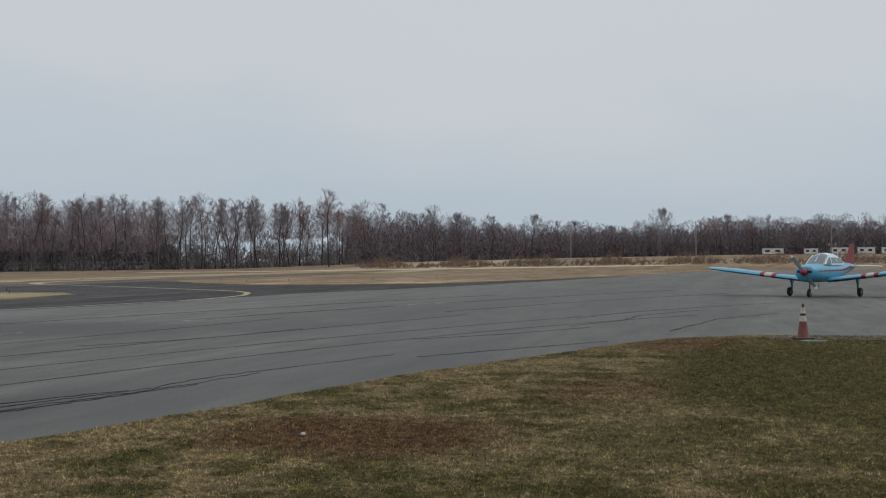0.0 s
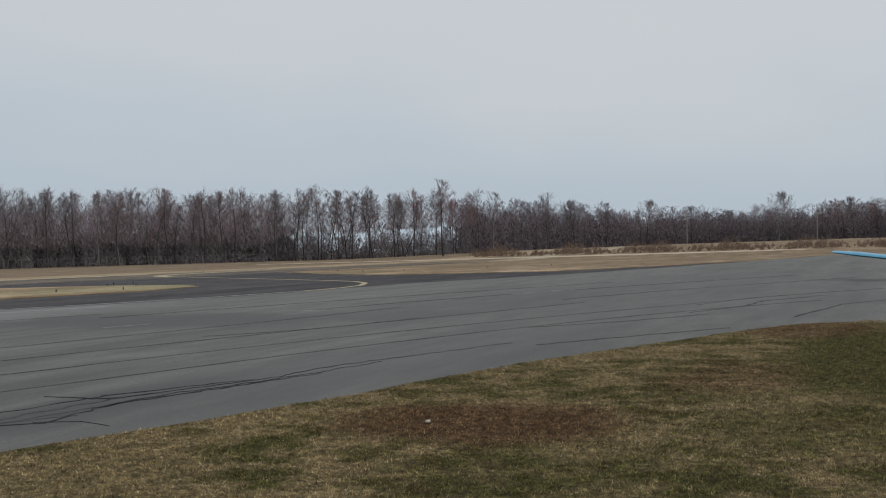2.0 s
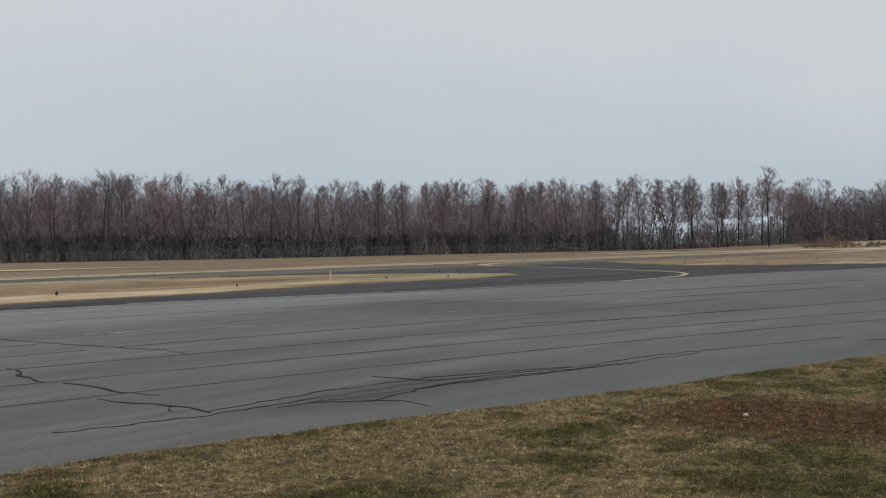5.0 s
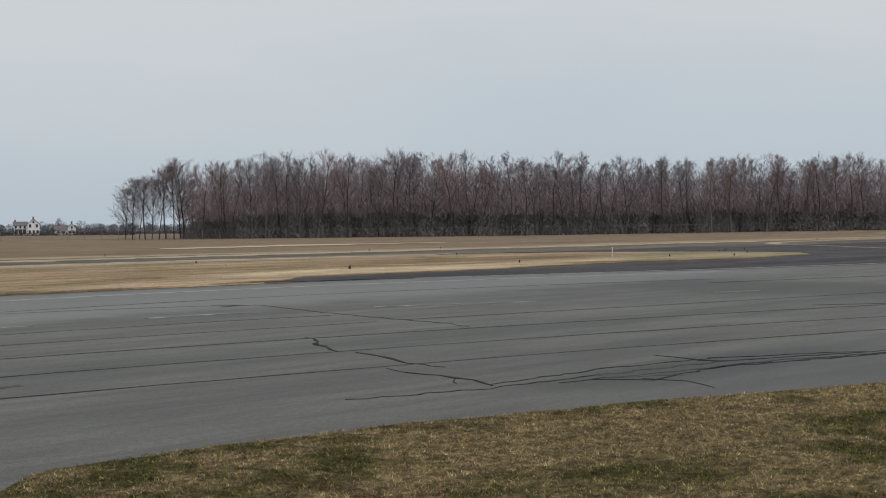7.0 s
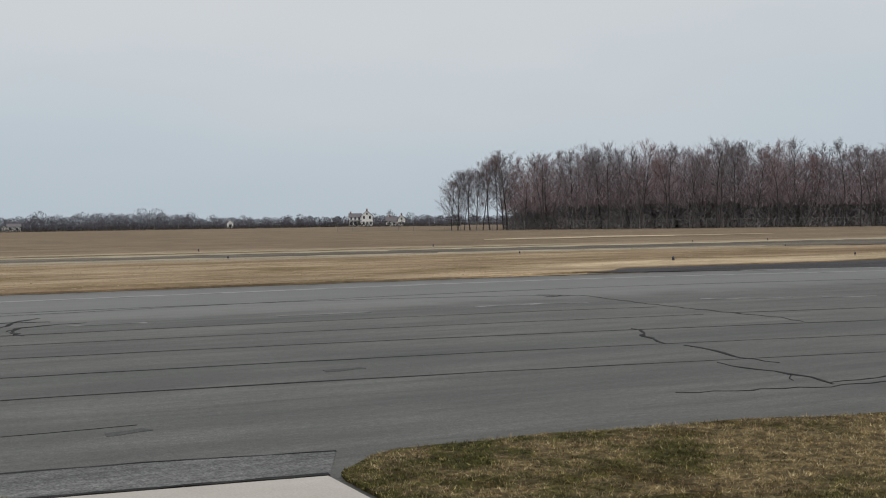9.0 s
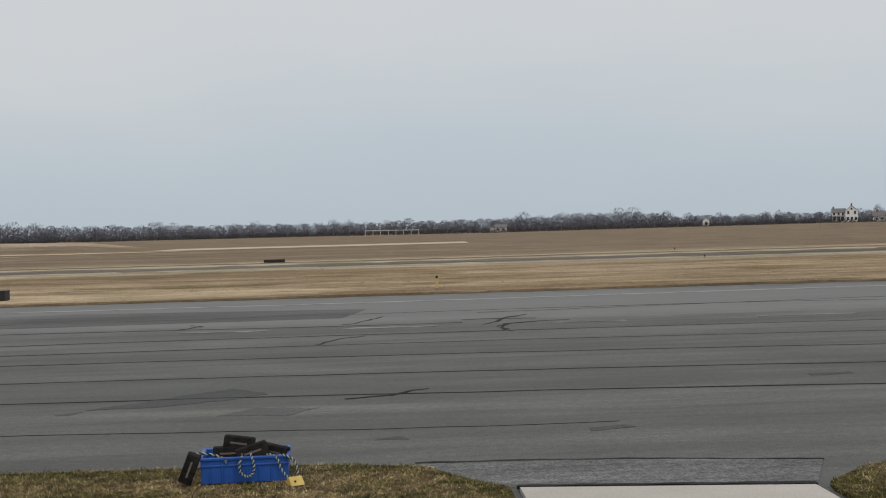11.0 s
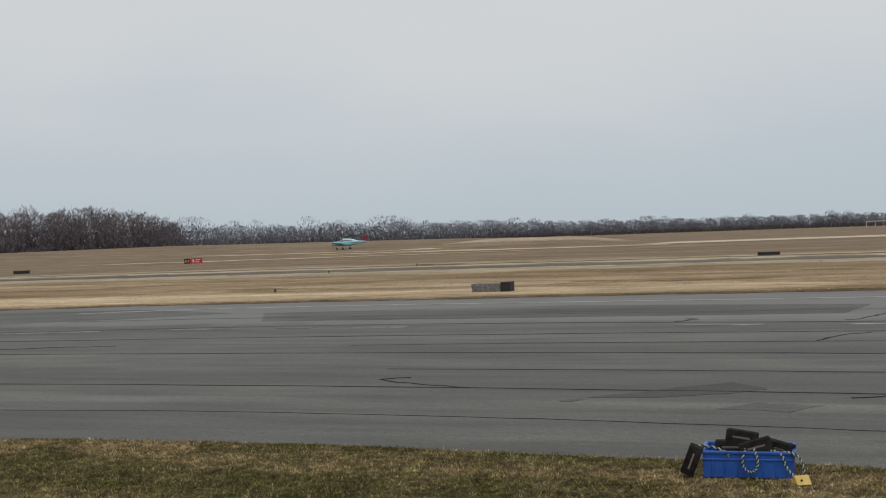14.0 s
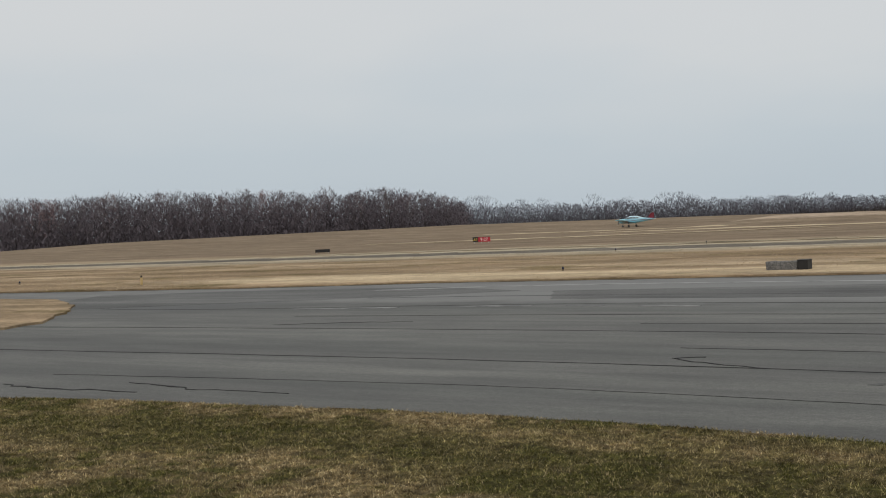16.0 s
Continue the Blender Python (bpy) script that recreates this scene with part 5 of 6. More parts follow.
colour(CHOCK, ramp_of(CHOCK, noise_fac(CHOCK, 18, 5), [(0.3, (0.008, 0.008, 0.008)), (0.75, (0.03, 0.028, 0.026))]))
LABEL_BAR = material("worn_pale_lettering", (0.16, 0.13, 0.11), 0.7)
ROPE_WHITE = material("white_rope", (0.36, 0.37, 0.34), 0.9)
ROPE_DARK = material("dark_green_rope", (0.03, 0.06, 0.05), 0.9)
YELLOW = material("yellow_plastic", (0.55, 0.38, 0.08), 0.6)
colour(YELLOW, ramp_of(YELLOW, noise_fac(YELLOW, 12, 4), [(0.3, (0.46, 0.31, 0.07)), (0.7, (0.62, 0.46, 0.14))]))

CX, CY, CZ = -0.925, 8.17, 0.03
crate = thing("crate", "blue ribbed plastic crate full of wheel chocks", "crate", pose(CX, CY, CZ, 0, 0, 3))
CW, CD, CH, CT = 0.575, 0.36, 0.17, 0.012
part("crate_floor", box_bm(CW - 0.02, CD - 0.02, CT, (0, 0, CT / 2 + 0.004), 0.003), CRATE_BLUE, crate)
for s in (1, -1):
    wall = part("long_wall", box_bm(CW, CT, CH, (0, s * (CD - CT) / 2, CH / 2 + 0.006), 0.003), CRATE_BLUE, crate)
    for k in range(7):
        part("rib", box_bm(0.008, 0.012, CH - 0.05, (-CW / 2 + 0.06 + k * 0.08, s * (CD / 2 + 0.004), CH / 2 - 0.01), 0.002), CRATE_BLUE, wall)
    part("rim", box_bm(CW + 0.03, 0.024, 0.02, (0, s * (CD / 2 + 0.002), CH), 0.005), CRATE_BLUE, wall)
    part("rib", box_bm(CW + 0.01, 0.014, 0.012, (0, s * (CD / 2 + 0.004), CH - 0.045), 0.003), CRATE_BLUE, wall)
    end = part("short_wall", box_bm(CT, CD - 2 * CT - 0.002, CH, (s * (CW - CT) / 2, 0, CH / 2 + 0.006), 0.003), CRATE_BLUE, crate)
    part("rim", box_bm(0.024, CD - 0.03, 0.02, (s * (CW / 2 + 0.002), 0, CH), 0.005), CRATE_BLUE, end)
    part("handle_slot", box_bm(0.008, 0.11, 0.03, (s * (CW / 2 + 0.001), 0, CH - 0.05), 0.003), DARK, end)


def chock(label, m, length=0.21, deep=0.10, tall=0.085):
    ob = thing("wheel_chock", label, "wheel chock", m, "wheel chocks")
    prof = [(-deep / 2, 0), (deep / 2, 0), (deep * 0.34, tall), (-deep * 0.34, tall)]
    bm = loft_bm([[(x, y, z) for y, z in prof] for x in (-length / 2, length / 2)])
    bmesh.ops.bevel(bm, geom=bm.edges[:], offset=0.008, segments=2, profile=0.5, affect="EDGES")
    part("block", bm, CHOCK, ob, smooth=40)
    for s in (1, -1):
        part("lettering", box_bm(length * 0.55, 0.003, 0.014, (0, s * (deep * 0.42 + 0.0005), tall * 0.5), rot=Matrix.Rotation(radians(-10.6 * s), 4, "X")), LABEL_BAR, ob, "worn pale bar of lettering")
        part("rope_hole", rod_bm((s * length * 0.4, -deep * 0.36, tall * 0.62), (s * length * 0.4, deep * 0.36, tall * 0.62), 0.011, seg=8), DARK, ob)
    return ob


chock("black rubber wheel chock leaning on the blue crate", Matrix.Translation((-1.235, 8.0, 0.128)) @ Matrix.Rotation(radians(-6), 4, "Z") @ Matrix.Rotation(radians(-68), 4, "Y") @ Matrix.Rotation(radians(10), 4, "X"), 0.2, 0.11, 0.09)
chock("black rubber wheel chock on top of the heap", Matrix.Translation((-0.97, 8.16, 0.232)) @ Matrix.Rotation(radians(-4), 4, "Z") @ Matrix.Rotation(radians(8), 4, "Y"), 0.205)
chock("black rubber wheel chock tilted across the crate", Matrix.Translation((-0.86, 8.06, 0.19)) @ Matrix.Rotation(radians(12), 4, "Z") @ Matrix.Rotation(radians(-15), 4, "Y"), 0.21)
chock("black rubber wheel chock lying in the crate", Matrix.Translation((-1.04, 8.14, 0.17)) @ Matrix.Rotation(radians(6), 4, "Z"), 0.20)
chock("black rubber wheel chock at the end of the crate", Matrix.Translation((-0.73, 8.16, 0.165)) @ Matrix.Rotation(radians(-24), 4, "Z") @ Matrix.Rotation(radians(9), 4, "Y"), 0.19)


def tube(points, r, sides=6, closed=False):
    bm = bmesh.new()
    pts = [Vector(p) for p in points]
    rings = []
    for i, p in enumerate(pts):
        d = (pts[min(i + 1, len(pts) - 1)] - pts[max(i - 1, 0)]).normalized()
        a = d.cross(Vector((0.3, 0.2, 0.93))).normalized()
        b = d.cross(a)
        rings.append([bm.verts.new(p + (a * math.cos(2 * math.pi * k / sides) + b * math.sin(2 * math.pi * k / sides)) * r) for k in range(sides)])
    for a, b in zip(rings, rings[1:]):
        for k in range(sides):
            bm.faces.new((a[k], a[(k + 1) % sides], b[(k + 1) % sides], b[k]))
    bm.faces.new(rings[0][::-1])
    bm.faces.new(rings[-1])
    bmesh.ops.recalc_face_normals(bm, faces=bm.faces[:])
    return bm


def smooth_path(ctrl, n):
    """Points on a Catmull-Rom line through the control points."""
    c = [Vector(p) for p in ctrl]
    c = [c[0] * 2 - c[1], *c, c[-1] * 2 - c[-2]]
    out_pts = []
    for i in range(1, len(c) - 2):
        for k in range(n):
            t = k / n
            out_pts.append(0.5 * ((2 * c[i]) + (c[i + 1] - c[i - 1]) * t + (2 * c[i - 1] - 5 * c[i] + 4 * c[i + 1] - c[i + 2]) * t * t + (3 * c[i] - c[i - 1] - 3 * c[i + 1] + c[i + 2]) * t ** 3))
    return out_pts + [c[-2]]


def rope(ctrl, label):
    ob = thing("rope", label, "rope", None, "chock ropes")
    pts = smooth_path(ctrl, 14)
    for ph, mat, nm in ((0, ROPE_WHITE, "white_strand"), (math.pi, ROPE_DARK, "dark_strand")):
        strand = []
        for i, p in enumerate(pts):
            d = (pts[min(i + 1, len(pts) - 1)] - pts[max(i - 1, 0)]).normalized()
            a = d.cross(Vector((0.3, 0.2, 0.93))).normalized()
            w = i * 0.95 + ph
            strand.append(p + (a * math.cos(w) + d.cross(a) * math.sin(w)) * 0.0045)
        part(nm, tube(strand, 0.0050, 5), mat, ob)
    return ob


rope([(-1.30, 8.02, 0.215), (-1.22, 8.03, 0.232), (-1.12, 8.02, 0.222), (-1.05, 7.99, 0.196), (-1.03, 7.965, 0.178)], "black and white rope from the leaning chock")
rope([(-0.93, 8.0, 0.225), (-0.945, 7.965, 0.17), (-0.94, 7.955, 0.115), (-0.905, 7.955, 0.082), (-0.87, 7.955, 0.09), (-0.85, 7.952, 0.13), (-0.855, 7.96, 0.18), (-0.875, 8.01, 0.222)], "green and white rope looped over the crate")
rope([(-0.80, 8.05, 0.214), (-0.74, 8.02, 0.208), (-0.70, 7.985, 0.19), (-0.675, 7.955, 0.13), (-0.64, 7.93, 0.085), (-0.605, 7.915, 0.06)], "black and white rope hanging to the ground")
rope([(-0.70, 8.04, 0.20), (-0.65, 7.99, 0.208), (-0.59, 7.96, 0.18), (-0.565, 7.93, 0.12), (-0.56, 7.92, 0.07), (-0.59, 7.92, 0.05)], "pale rope looping out of the crate")
tag = thing("yellow_block", "yellow plastic chock block lying in the grass", "wheel chock", Matrix.Translation((-0.575, 7.87, 0.035)) @ Matrix.Rotation(radians(28), 4, "Z") @ Matrix.Scale(0.88, 4), "")
bm = loft_bm([[(x, y, z) for y, z in ((-0.05, 0), (0.05, 0), (0.03, 0.055), (0.0, 0.06))] for x in (-0.055, 0.055)])
bmesh.ops.bevel(bm, geom=bm.edges[:], offset=0.005, segments=2, profile=0.5, affect="EDGES")
part("block", bm, YELLOW, tag)
part("hole", rod_bm((-0.02, -0.038, 0.035), (-0.02, -0.046, 0.032), 0.008, seg=8), DARK, tag)
heap = Matrix.Translation((-0.922, 7.99, 0.03)) @ Matrix.Scale(0.985, 4) @ Matrix.Translation((0.925, -8.17, -0.03))
for ob in scene.objects:
    if ob.parent is None and ob.name.split(".")[0] in ("crate", "wheel_chock", "rope", "yellow_block"):
        ob.matrix_world = heap @ ob.matrix_basis
peb = bmesh.new()
bmesh.ops.create_icosphere(peb, subdivisions=2, radius=0.028, matrix=Matrix.Translation((10.64, 3.97, 0.045)) @ Matrix.Diagonal((1.2, 0.9, 0.7, 1)))
tagged(new("pebble", solid("pebble", peb, CONCRETE)), "small pale stone on the lawn", "stone")


# ---- lights, markers, signs and boxes along the pavings ----
BLUE_LENS = material("dark_blue_lens", (0.006, 0.008, 0.03), 0.3)
STAKE = material("weathered_yellow_stake", (0.5, 0.36, 0.16), 0.7)
BLACK = material("matt_black_panel", (0.012, 0.011, 0.011), 0.7)
WHITE_POST = material("white_post", (0.5, 0.48, 0.44), 0.7)


def taxi_light(x, y, tall=0.2):
    ob = thing("taxiway_light", "small dark blue taxiway light on a short stake", "taxiway light", pose(x, y, float(land(x, y)) + 0.0), "taxiway edge lights")
    part("base", rod_bm((0, 0, 0), (0, 0, 0.04), 0.06, 0.05, 12), DARK, ob)
    part("stake", rod_bm((0, 0, 0.04), (0, 0, tall - 0.12), 0.018, seg=8), STAKE, ob)
    lens = bmesh.new()
    rod_bm((0, 0, tall - 0.12), (0, 0, tall - 0.02), 0.055, 0.05, 12, lens)
    rod_bm((0, 0, tall - 0.02), (0, 0, tall + 0.03), 0.05, 0.02, 12, lens)
    part("lens", lens, BLUE_LENS, ob, "dark blue lens")
    return ob


first_light = taxi_light(28.6, 37.9)
for x, y in ((38.0, 37.7), (49.0, 37.8), (51.9, 35.9), (58.5, 39.6), (59.3, 42.1), (62.6, 44.0), (65.0, 44.2), (29.5, 51.6), (15.7, 55.6), (53.5, 68.6), (60.8, 69.0), (47.1, 52.0), (-19.0, 35.3), (-27.3, 56.8), (-26.5, 67.6), (93.0, 40.3), (98.0, 38.5), (106.1, 33.3), (115.8, 29.6), (111.6, 67.0), (99.0, 45.4), (19.0, 74.0), (35.2, 73.5), (-44.4, 32.7)):
    copy_thing(first_light, pose(x, y, 0.015) @ Matrix.Scale(0.7, 4))


def stake_light(x, y, tall):
    ob = thing("edge_light", "dark lamp on a yellow stake with a base plate", "edge light", pose(x, y, 0.0), "stake lights")
    part("base_plate", box_bm(0.5, 0.2, 0.03, (0, 0, 0.015), 0.006), STAKE, ob)
    part("stake", box_bm(0.08, 0.05, tall - 0.08, (0, 0, tall / 2), 0.006), STAKE, ob)
    part("lamp", rod_bm((0, 0, tall - 0.04), (0, 0, tall + 0.03), 0.036, 0.03, 12), DARK, ob, "dark lamp head")
    return ob


one = stake_light(1.7, 32.9, 0.36)
copy_thing(one, pose(-34.1, 30.4, 0.0))
post = thing("marker_post", "plain white marker post in dry grass", "marker post", pose(46.4, 39.4, 0.02))
part("post", box_bm(0.06, 0.04, 0.52, (0, 0, 0.26), 0.008), WHITE_POST, post)
part("cap", box_bm(0.075, 0.055, 0.025, (0, 0, 0.53), 0.006), WHITE_POST, post)

SPECKLE = material("grey_speckled_stone", (0.2, 0.19, 0.19), 0.95)
colour(SPECKLE, ramp_of(SPECKLE, noise_fac(SPECKLE, 16, 6, rough=0.8), [(0.35, (0.075, 0.074, 0.075)), (0.5, (0.14, 0.137, 0.133)), (0.66, (0.25, 0.243, 0.235))]))
bump(SPECKLE, noise_fac(SPECKLE, 18, 5), 0.8, 0.03)
gab = thing("stone_drain_box", "long grey speckled stone drain box with a dark end", "drain box", pose(-10.72, 33.3, -0.02, 0, 0, 2) @ Matrix.Scale(0.84, 4))
bm = box_bm(1.06, 0.55, 0.34, (-0.18, 0, 0.17), 0.03)
bmesh.ops.subdivide_edges(bm, edges=bm.edges[:], cuts=5, use_grid_fill=True)
for v in bm.verts:
    v.co += Vector((noise.noise(v.co * 9), noise.noise(v.co * 9 + Vector((5, 0, 0))), noise.noise(v.co * 9 + Vector((0, 5, 0))))) * 0.03
part("stone_body", bm, SPECKLE, gab, smooth=60)
part("end_panel", box_bm(0.34, 0.58, 0.36, (0.53, 0, 0.18), 0.015), BLACK, gab, "dark end panel")
part("lid_edge", box_bm(0.36, 0.60, 0.03, (0.53, 0, 0.375), 0.008), DARK, gab)

SIGN_RED = material("sign_red", (0.42, 0.015, 0.03), 0.5)
SIGN_WHITE = material("sign_white", (0.75, 0.75, 0.72), 0.6)
SIGN_YELLOW = material("sign_yellow", (0.6, 0.45, 0.08), 0.6)


def lettering(text, size, mat, parent, at):
    cu = bpy.data.curves.new("lettering", "FONT")
    cu.body, cu.size, cu.extrude, cu.align_x, cu.align_y = text, size, 0.004, "CENTER", "CENTER"
    tmp = new("lettering", cu)
    bpy.context.view_layer.update()
    me = bpy.data.meshes.new_from_object(tmp.evaluated_get(bpy.context.evaluated_depsgraph_get()))
    bpy.data.objects.remove(tmp)
    me.materials.clear()
    me.materials.append(mat)
    ob = new("lettering", me)
    ob.parent = parent
    ob.matrix_local = at
    return ob


sx, sy = -62.6, 100.2
sign = thing("runway_sign", "black and red airfield sign reading A3 and 9-27", "sign", Matrix.Translation((sx, sy, float(land(sx, sy)))) @ Matrix.Rotation(radians(20), 4, "Z"))
face = part("left_panel", box_bm(0.55, 0.12, 0.46, (-0.63, 0, 0.36), 0.012), BLACK, sign, "black location panel")
face2 = part("right_panel", box_bm(1.22, 0.12, 0.46, (0.26, 0, 0.36), 0.012), SIGN_RED, sign, "red runway panel")
up = Matrix.Rotation(radians(90), 4, "X")
lettering("A3", 0.36, SIGN_YELLOW, face, Matrix.Translation((-0.63, -0.066, 0.36)) @ up)
lettering("9-27", 0.42, SIGN_WHITE, face2, Matrix.Translation((0.26, -0.066, 0.36)) @ up)
part("frame", box_bm(1.82, 0.14, 0.03, (-0.02, 0, 0.605), 0.008), BLACK, sign)
for x in (-0.75, -0.05, 0.7):
    part("leg", rod_bm((x, 0, -0.05), (x, 0, 0.14), 0.03, seg=8), METAL, sign)


def sign_back(x, y, turn, wide, tall):
    ob = thing("sign_board", "low black back of an airfield sign board", "sign", Matrix.Translation((x, y, float(land(x, y)))) @ Matrix.Rotation(turn, 4, "Z"), "sign boards")
    panel = part("panel", box_bm(wide, 0.10, tall, (0, 0, tall / 2 + 0.07), 0.01), BLACK, ob)
    part("frame", box_bm(wide + 0.03, 0.12, 0.02, (0, 0, tall + 0.08), 0.005), DARK, panel)
    for s in (-0.4, 0.4):
        part("leg", rod_bm((wide * s, 0, -0.03), (wide * s, 0, 0.07), 0.03, seg=8), METAL, ob)
    return ob


sign_back(-5.7, 68.2, radians(4), 1.2, 0.16)
sign_back(-64.9, 78.2, radians(38), 1.25, 0.24)


# ---- fence before the wood, far fences, poles ----
GALV = material("galvanised_steel", (0.20, 0.195, 0.19), 0.7, 0.2)
fence = thing("chain_link_fence", "long grey chain-link fence in front of the wood", "fence")
fpts = []
az = -21.0
while az > -62:
    r = float(np.interp(-az, [21, 28, 33, 45, 62], [238, 222, 219, 224, 240]))
    fpts.append(polar(r, az))
    az -= 3.0 / r * 57.3
post_me = solid("post", rod_bm((0, 0, -0.1), (0, 0, 1.75), 0.04, seg=6), GALV)
for x, y in fpts:
    part("post", post_me, None, fence, at=Matrix.Translation((x, y, float(land(x, y)))))
p0, p1, rr = [], [], []
for (x0, y0), (x1, y1) in zip(fpts, fpts[1:]):
    for z, r in ((1.72, 0.022), (0.06, 0.012), (0.9, 0.008)):
        p0.append((x0, y0, float(land(x0, y0)) + z)), p1.append((x1, y1, float(land(x1, y1)) + z)), rr.append(r)
    for k in range(14):
        for lean in (1.6, -1.6):
            t0, t1 = k / 14, min(1, max(0, (k + lean) / 14))
            z = float(land(x0, y0))
            p0.append((x0 + (x1 - x0) * t0, y0 + (y1 - y0) * t0, z + 0.05)), p1.append((x0 + (x1 - x0) * t1, y0 + (y1 - y0) * t1, z + 1.7)), rr.append(0.005)
v, f = prisms(p0, p1, rr, rr, 3)
part("wire_mesh", fast_mesh("wire_mesh", v, f, GALV), None, fence, "grey wire mesh and rails")

rail = thing("rail_fence", "long white rail frame in the far field", "fence")
for k in range(8):
    x, y = polar(400, 0.37 - 2.58 * k / 7)
    part("post", box_bm(0.16, 0.16, 1.7, (x, y, float(land(x, y)) + 0.85), 0.02), WHITE_POST, rail)
for z in (1.66,):
    (x0, y0), (x1, y1) = polar(400, 0.4), polar(400, -2.24)
    part("rail", rod_bm((x0, y0, float(land(x0, y0)) + z), (x1, y1, float(land(x1, y1)) + z), 0.1, seg=6), WHITE_POST, rail)
far_fence = thing("post_fence", "far line of thin fence posts and wire", "fence")
fp2 = [polar(430, a) for a in np.arange(14, -21, -1.1)]
for x, y in fp2:
    part("post", box_bm(0.10, 0.10, 2.0, (x, y, float(land(x, y)) + 1.0), 0.02), GALV, far_fence)
for (x0, y0), (x1, y1) in zip(fp2, fp2[1:]):
    part("wire", rod_bm((x0, y0, float(land(x0, y0)) + 1.9), (x1, y1, float(land(x1, y1)) + 1.9), 0.015, seg=5), GALV, far_fence)

POLE = material("weathered_pole", (0.26, 0.24, 0.22), 0.9)
for k, (a, r, h) in enumerate(((-82.1, 300, 8.4), (-88.0, 300, 8.6), (-94.1, 320, 8.8))):
    x, y = polar(r, a)
    ob = thing("utility_pole", "tall thin grey pole before the far wood" if k < 2 else "utility pole with a crossarm before the far wood", "pole", pose(x, y, float(land(x, y))), "poles")
    part("shaft", rod_bm((0, 0, -0.2), (0, 0, h), 0.14, 0.09, 8), POLE, ob)
    if k == 2:
        part("crossarm", box_bm(0.14, 2.4, 0.14, (0, 0, 2.6), 0.02), POLE, ob)
        for s in (-1, 0.6):
            part("transformer", rod_bm((0, s, 2.2), (0, s, 3.0), 0.22, seg=10), POLE, ob)

# ---- far buildings ----
SIDING = material("white_siding", (0.66, 0.66, 0.64), 0.8)
colour(SIDING, ramp_of(SIDING, noise_fac(SIDING, 1.2, 5, (1, 1, 4)), [(0.3, (0.7, 0.7, 0.69)), (0.7, (0.84, 0.84, 0.83))]))
TRAILER = material("weathered_trailer_paint", (0.42, 0.43, 0.43), 0.8)
colour(TRAILER, ramp_of(TRAILER, noise_fac(TRAILER, 0.9, 5, (1, 1, 3)), [(0.3, (0.42, 0.43, 0.43)), (0.7, (0.72, 0.72, 0.70))]))
SHINGLE = material("grey_shingles", (0.16, 0.15, 0.16), 0.95)
PANE_AND_SHADE = material("panes_and_porch_shade", (0.03, 0.035, 0.04), 0.15)
BRICK_RED = material("chimney_brick", (0.2, 0.09, 0.07), 0.9)


def gable(parent, x, y, wide, deep, eaves, ridge, along="x", windows=(), chimney=None, porch=False, paint=None):
    """One gabled block of a house in the parent's space; its front is towards -y."""
    def turned(p):
        return p if along == "x" else (p[1], p[0], p[2])
    w, d = (wide, deep) if along == "x" else (deep, wide)
    prof = [(-d / 2, 0), (d / 2, 0), (d / 2, eaves), (0, ridge), (-d / 2, eaves)]
    wall = part("wall", loft_bm([[tuple(Vector(turned((u, v, z))) + Vector((x, y, 0))) for v, z in prof] for u in (-w / 2, w / 2)]), paint or SIDING, parent)
    slope = (ridge - eaves) / (d / 2)
    o = 0.35
    roof_prof = [(-d / 2 - o, eaves - slope * o + 0.02), (0, ridge + 0.02), (d / 2 + o, eaves - slope * o + 0.02), (d / 2 + o, eaves - slope * o + 0.2), (0, ridge + 0.22), (-d / 2 - o, eaves - slope * o + 0.2)]
    roof = part("roof", loft_bm([[tuple(Vector(turned((u, v, z))) + Vector((x, y, 0))) for v, z in roof_prof] for u in (-w / 2 - o, w / 2 + o)]), SHINGLE, parent)
    if chimney is not None:
        part("chimney", box_bm(0.7, 0.7, 1.4, (x + chimney, y, ridge + 0.35), 0.03), BRICK_RED, roof)
    for wx, wz, ww, wh in windows:
        win = part("window", box_bm(ww + 0.25, 0.08, wh + 0.25, (x + wx, y - (deep / 2) - 0.04, wz), 0.02), SIDING, wall)
        part("pane", box_bm(ww, 0.03, wh, (x + wx, y - (deep / 2) - 0.09, wz)), PANE_AND_SHADE, win, "dark pane")
    if porch:
        por = part("porch_roof", box_bm(wide, 2.2, 0.2, (x, y - deep / 2 - 1.1, 2.75), 0.03), SHINGLE, parent)
        # dark panel on the wall stands in for shade under the porch roof
        part("porch_shade", box_bm(wide * 0.9, 0.1, 1.7, (x, y - deep / 2 - 0.08, 1.5)), PANE_AND_SHADE, wall)
        for k in range(4):
            part("porch_post", box_bm(0.2, 0.2, 2.65, (x - wide * 0.45 + wide * 0.3 * k, y - deep / 2 - 2.0, 1.33), 0.02), SIDING, por)


def at_far(r, a):
    x, y = polar(r, a)
    return Matrix.Translation((x, y, float(land(x, y)) - 0.15)) @ Matrix.Rotation(radians(a), 4, "Z")


house = thing("farmhouse", "white two-storey farmhouse with grey gabled roofs", "house", at_far(560, -22.15))
gable(house, 2.6, 0, 5.2, 7.5, 5.0, 7.3, "y", [(-1.4, 4.2, 0.9, 1.4), (1.4, 4.2, 0.9, 1.4), (0, 5.9, 0.7, 0.9), (-1.6, 1.5, 1.0, 1.5), (0.1, 1.5, 1.0, 1.5), (1.7, 1.5, 1.0, 1.5)], 0.0)
gable(house, -2.9, 0.6, 5.6, 5.5, 4.4, 6.0, "x", [(-1.9, 3.7, 0.8, 1.1), (0.0, 3.7, 0.8, 1.1), (1.8, 3.7, 0.8, 1.1)], -2.2, True)
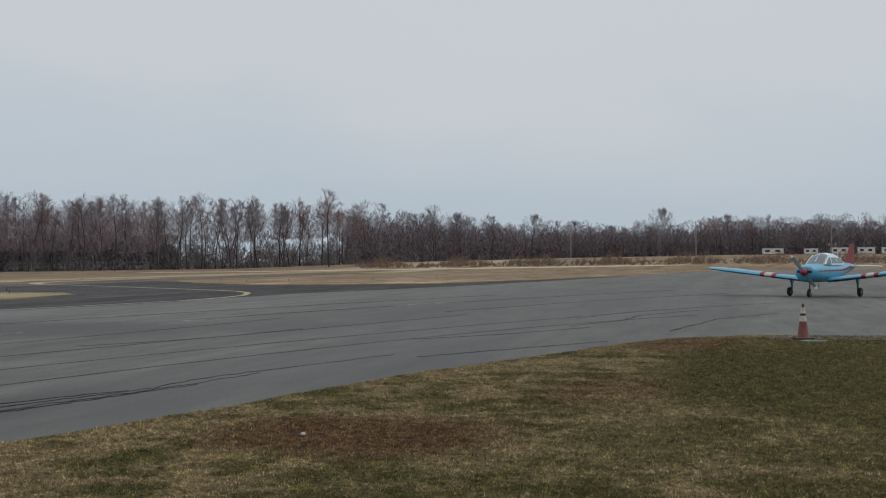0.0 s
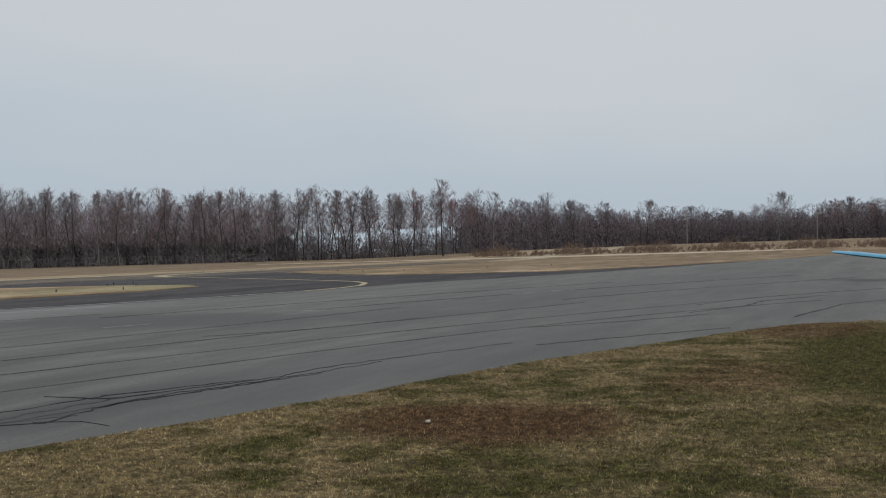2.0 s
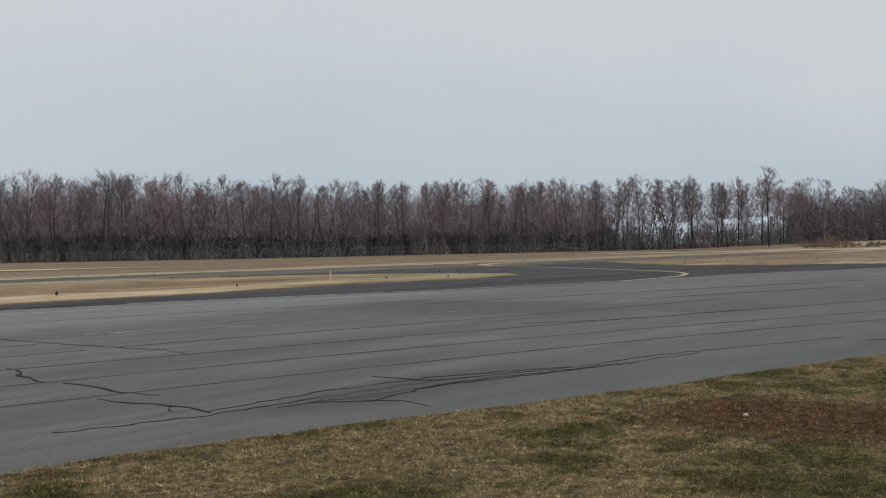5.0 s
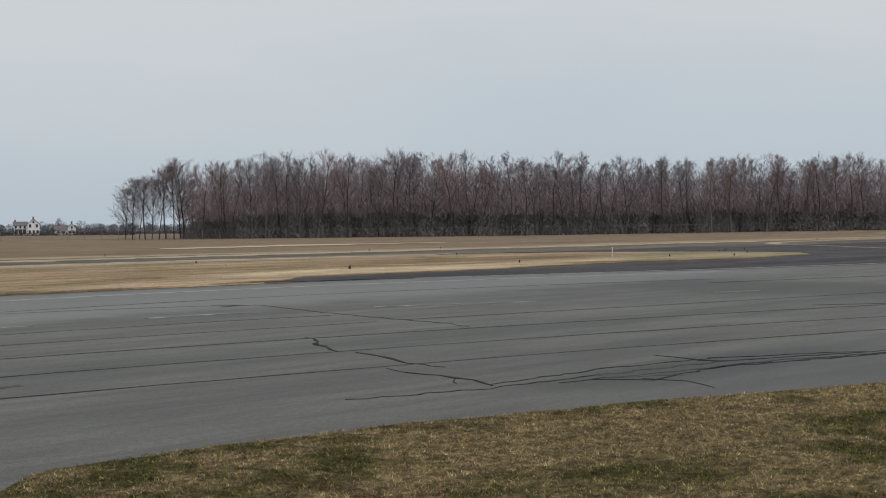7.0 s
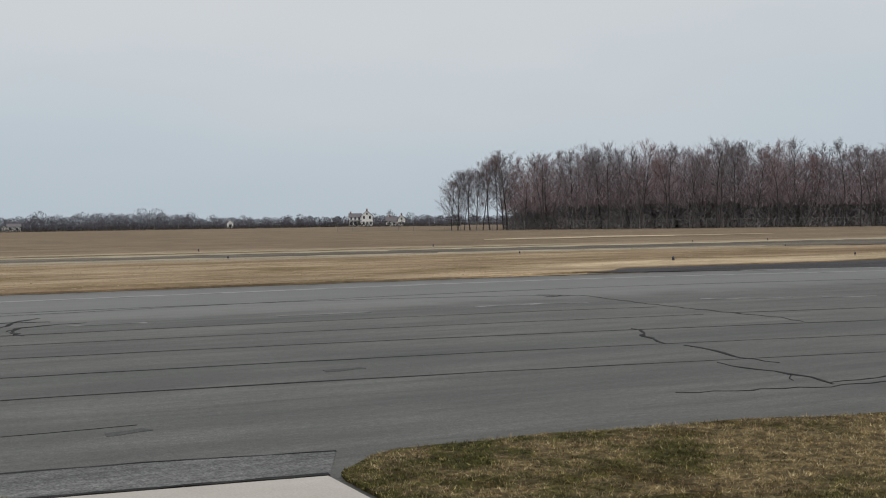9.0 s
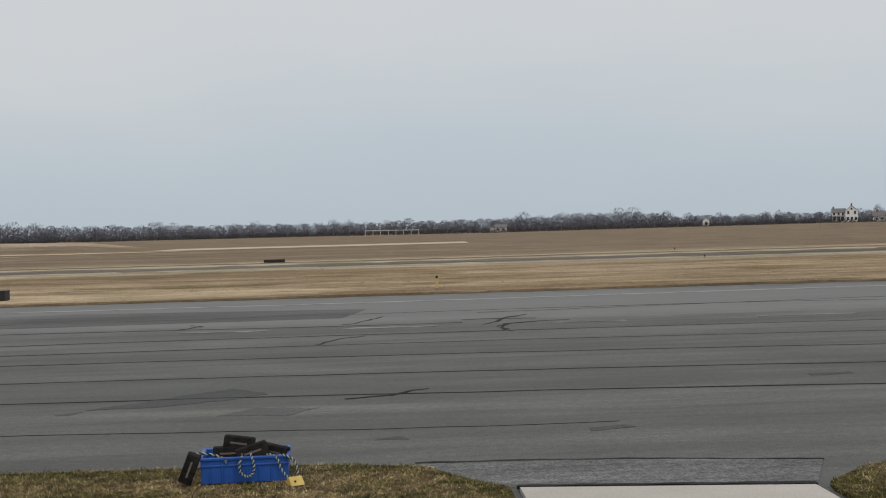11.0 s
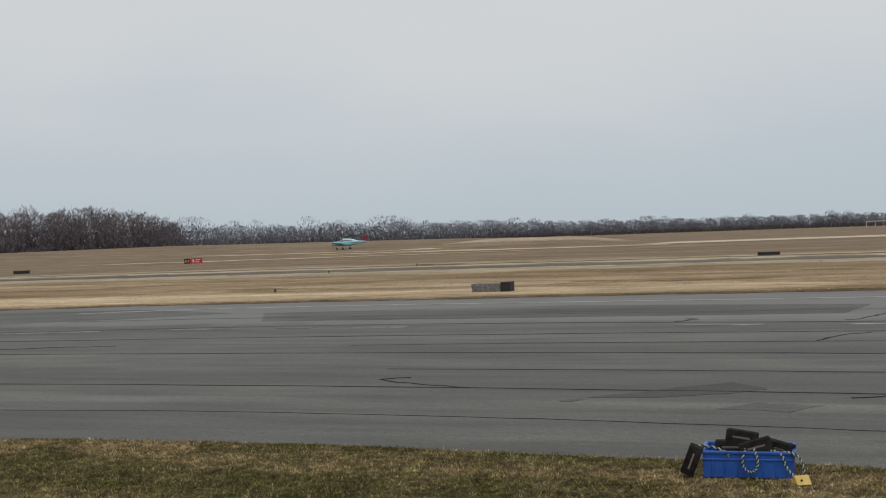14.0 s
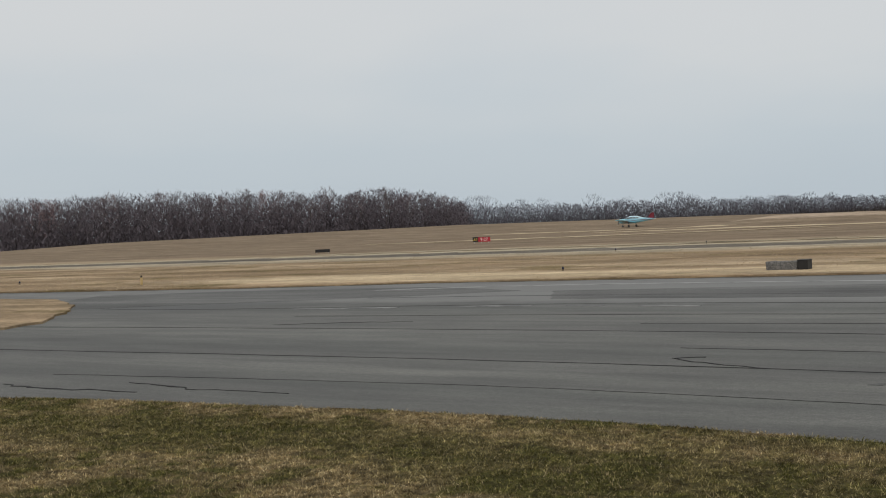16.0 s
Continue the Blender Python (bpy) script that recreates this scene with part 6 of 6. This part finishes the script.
house2 = thing("cottage", "white gabled cottage with a long grey roof", "house", at_far(545, -24.0))
gable(house2, 0.8, 0, 3.4, 5.0, 3.2, 5.0, "y", [(0, 3.4, 0.8, 1.0), (-0.7, 1.3, 0.8, 1.2), (0.8, 1.3, 0.8, 1.2)], 0.0)
gable(house2, -3.6, 0.6, 5.4, 4.5, 2.4, 4.2, "x", [(-1.2, 1.3, 1.0, 1.0), (1.0, 1.3, 1.0, 1.0)], -1.0)
barn = thing("shed", "small white gabled shed by the far hedge", "shed", at_far(545, -15.9))
gable(barn, 0, 0, 2.8, 4.0, 2.4, 3.7, "y", [(0, 1.2, 1.0, 1.4)])
shed = thing("far_house", "small pale house at the foot of the far woods", "house", at_far(560, -6.1))
gable(shed, 0.8, 0, 5.5, 4.5, 2.2, 3.4, "x", [(-1.6, 1.3, 1.0, 0.9), (1.3, 1.3, 1.0, 0.9)], paint=TRAILER)
gable(shed, -3.4, 0.5, 2.2, 4.0, 1.8, 2.6, "y", [], paint=TRAILER)
for k, (a, w, h) in enumerate(((-91.5, 5.6, 1.5), (-93.2, 3.6, 1.4), (-94.45, 4.6, 1.6), (-95.6, 4.4, 1.6), (-96.7, 5.2, 1.6))):
    t = thing("trailer", "long weathered pale flat-roofed trailer near the far wood", "trailer", at_far(335, a), "trailers")
    body = part("body", box_bm(w, 2.4, h, (0, 0, h / 2 + 0.35), 0.06), TRAILER, t)
    part("roof_edge", box_bm(w + 0.12, 2.52, 0.14, (0, 0, h + 0.36), 0.03), TRAILER, t)
    for s in (-0.25, 0.22):
        win = part("window", box_bm(w * 0.24, 0.06, h * 0.42, (w * s, -1.22, h * 0.6 + 0.35), 0.02), METAL, body)
        part("pane", box_bm(w * 0.21, 0.03, h * 0.36, (w * s, -1.26, h * 0.6 + 0.35)), PANE_AND_SHADE, win)
    part("skirt", box_bm(w * 0.95, 2.2, 0.5, (0, 0, 0.2), 0.02), DARK, t)

# ---- brush and hedges ----
BRUSH = bark("dry_reddish_brush", (0.165, 0.115, 0.09), (0.28, 0.205, 0.145))
spots = []
a = -72.0
while a > -99:
    for row in range(3):
        x, y = polar(234 + row * 9 + rng2.uniform(-4, 4), a + rng2.uniform(-0.2, 0.2))
        spots.append((x, y, rng2.uniform(0.7, 2.0) * (0.75 + 0.45 * math.sin(a * 1.7) + 0.25 * math.sin(a * 4.1 + 1))))
    a -= 0.13
thicket("brush", spots, BRUSH, "reddish dry brush before the far wood", 80, 0.7, 0.03)
spots = []
a = 17.0
while a > -27:
    x, y = polar(440 + rng2.uniform(-6, 6), a)
    spots.append((x, y, rng2.uniform(0.9, 2.3)))
    a -= 0.16
HEDGE = bark("dark_hedge", (0.05, 0.047, 0.05), (0.085, 0.075, 0.074))
thicket("hedge", spots, HEDGE, "low dark ragged hedge across the far field", 90, 0.7, 0.085)
lone = plant_tree(2, *polar(580, -23.55), 0.5, 1.0, "bare tree between the farmhouse and the cottage", "")
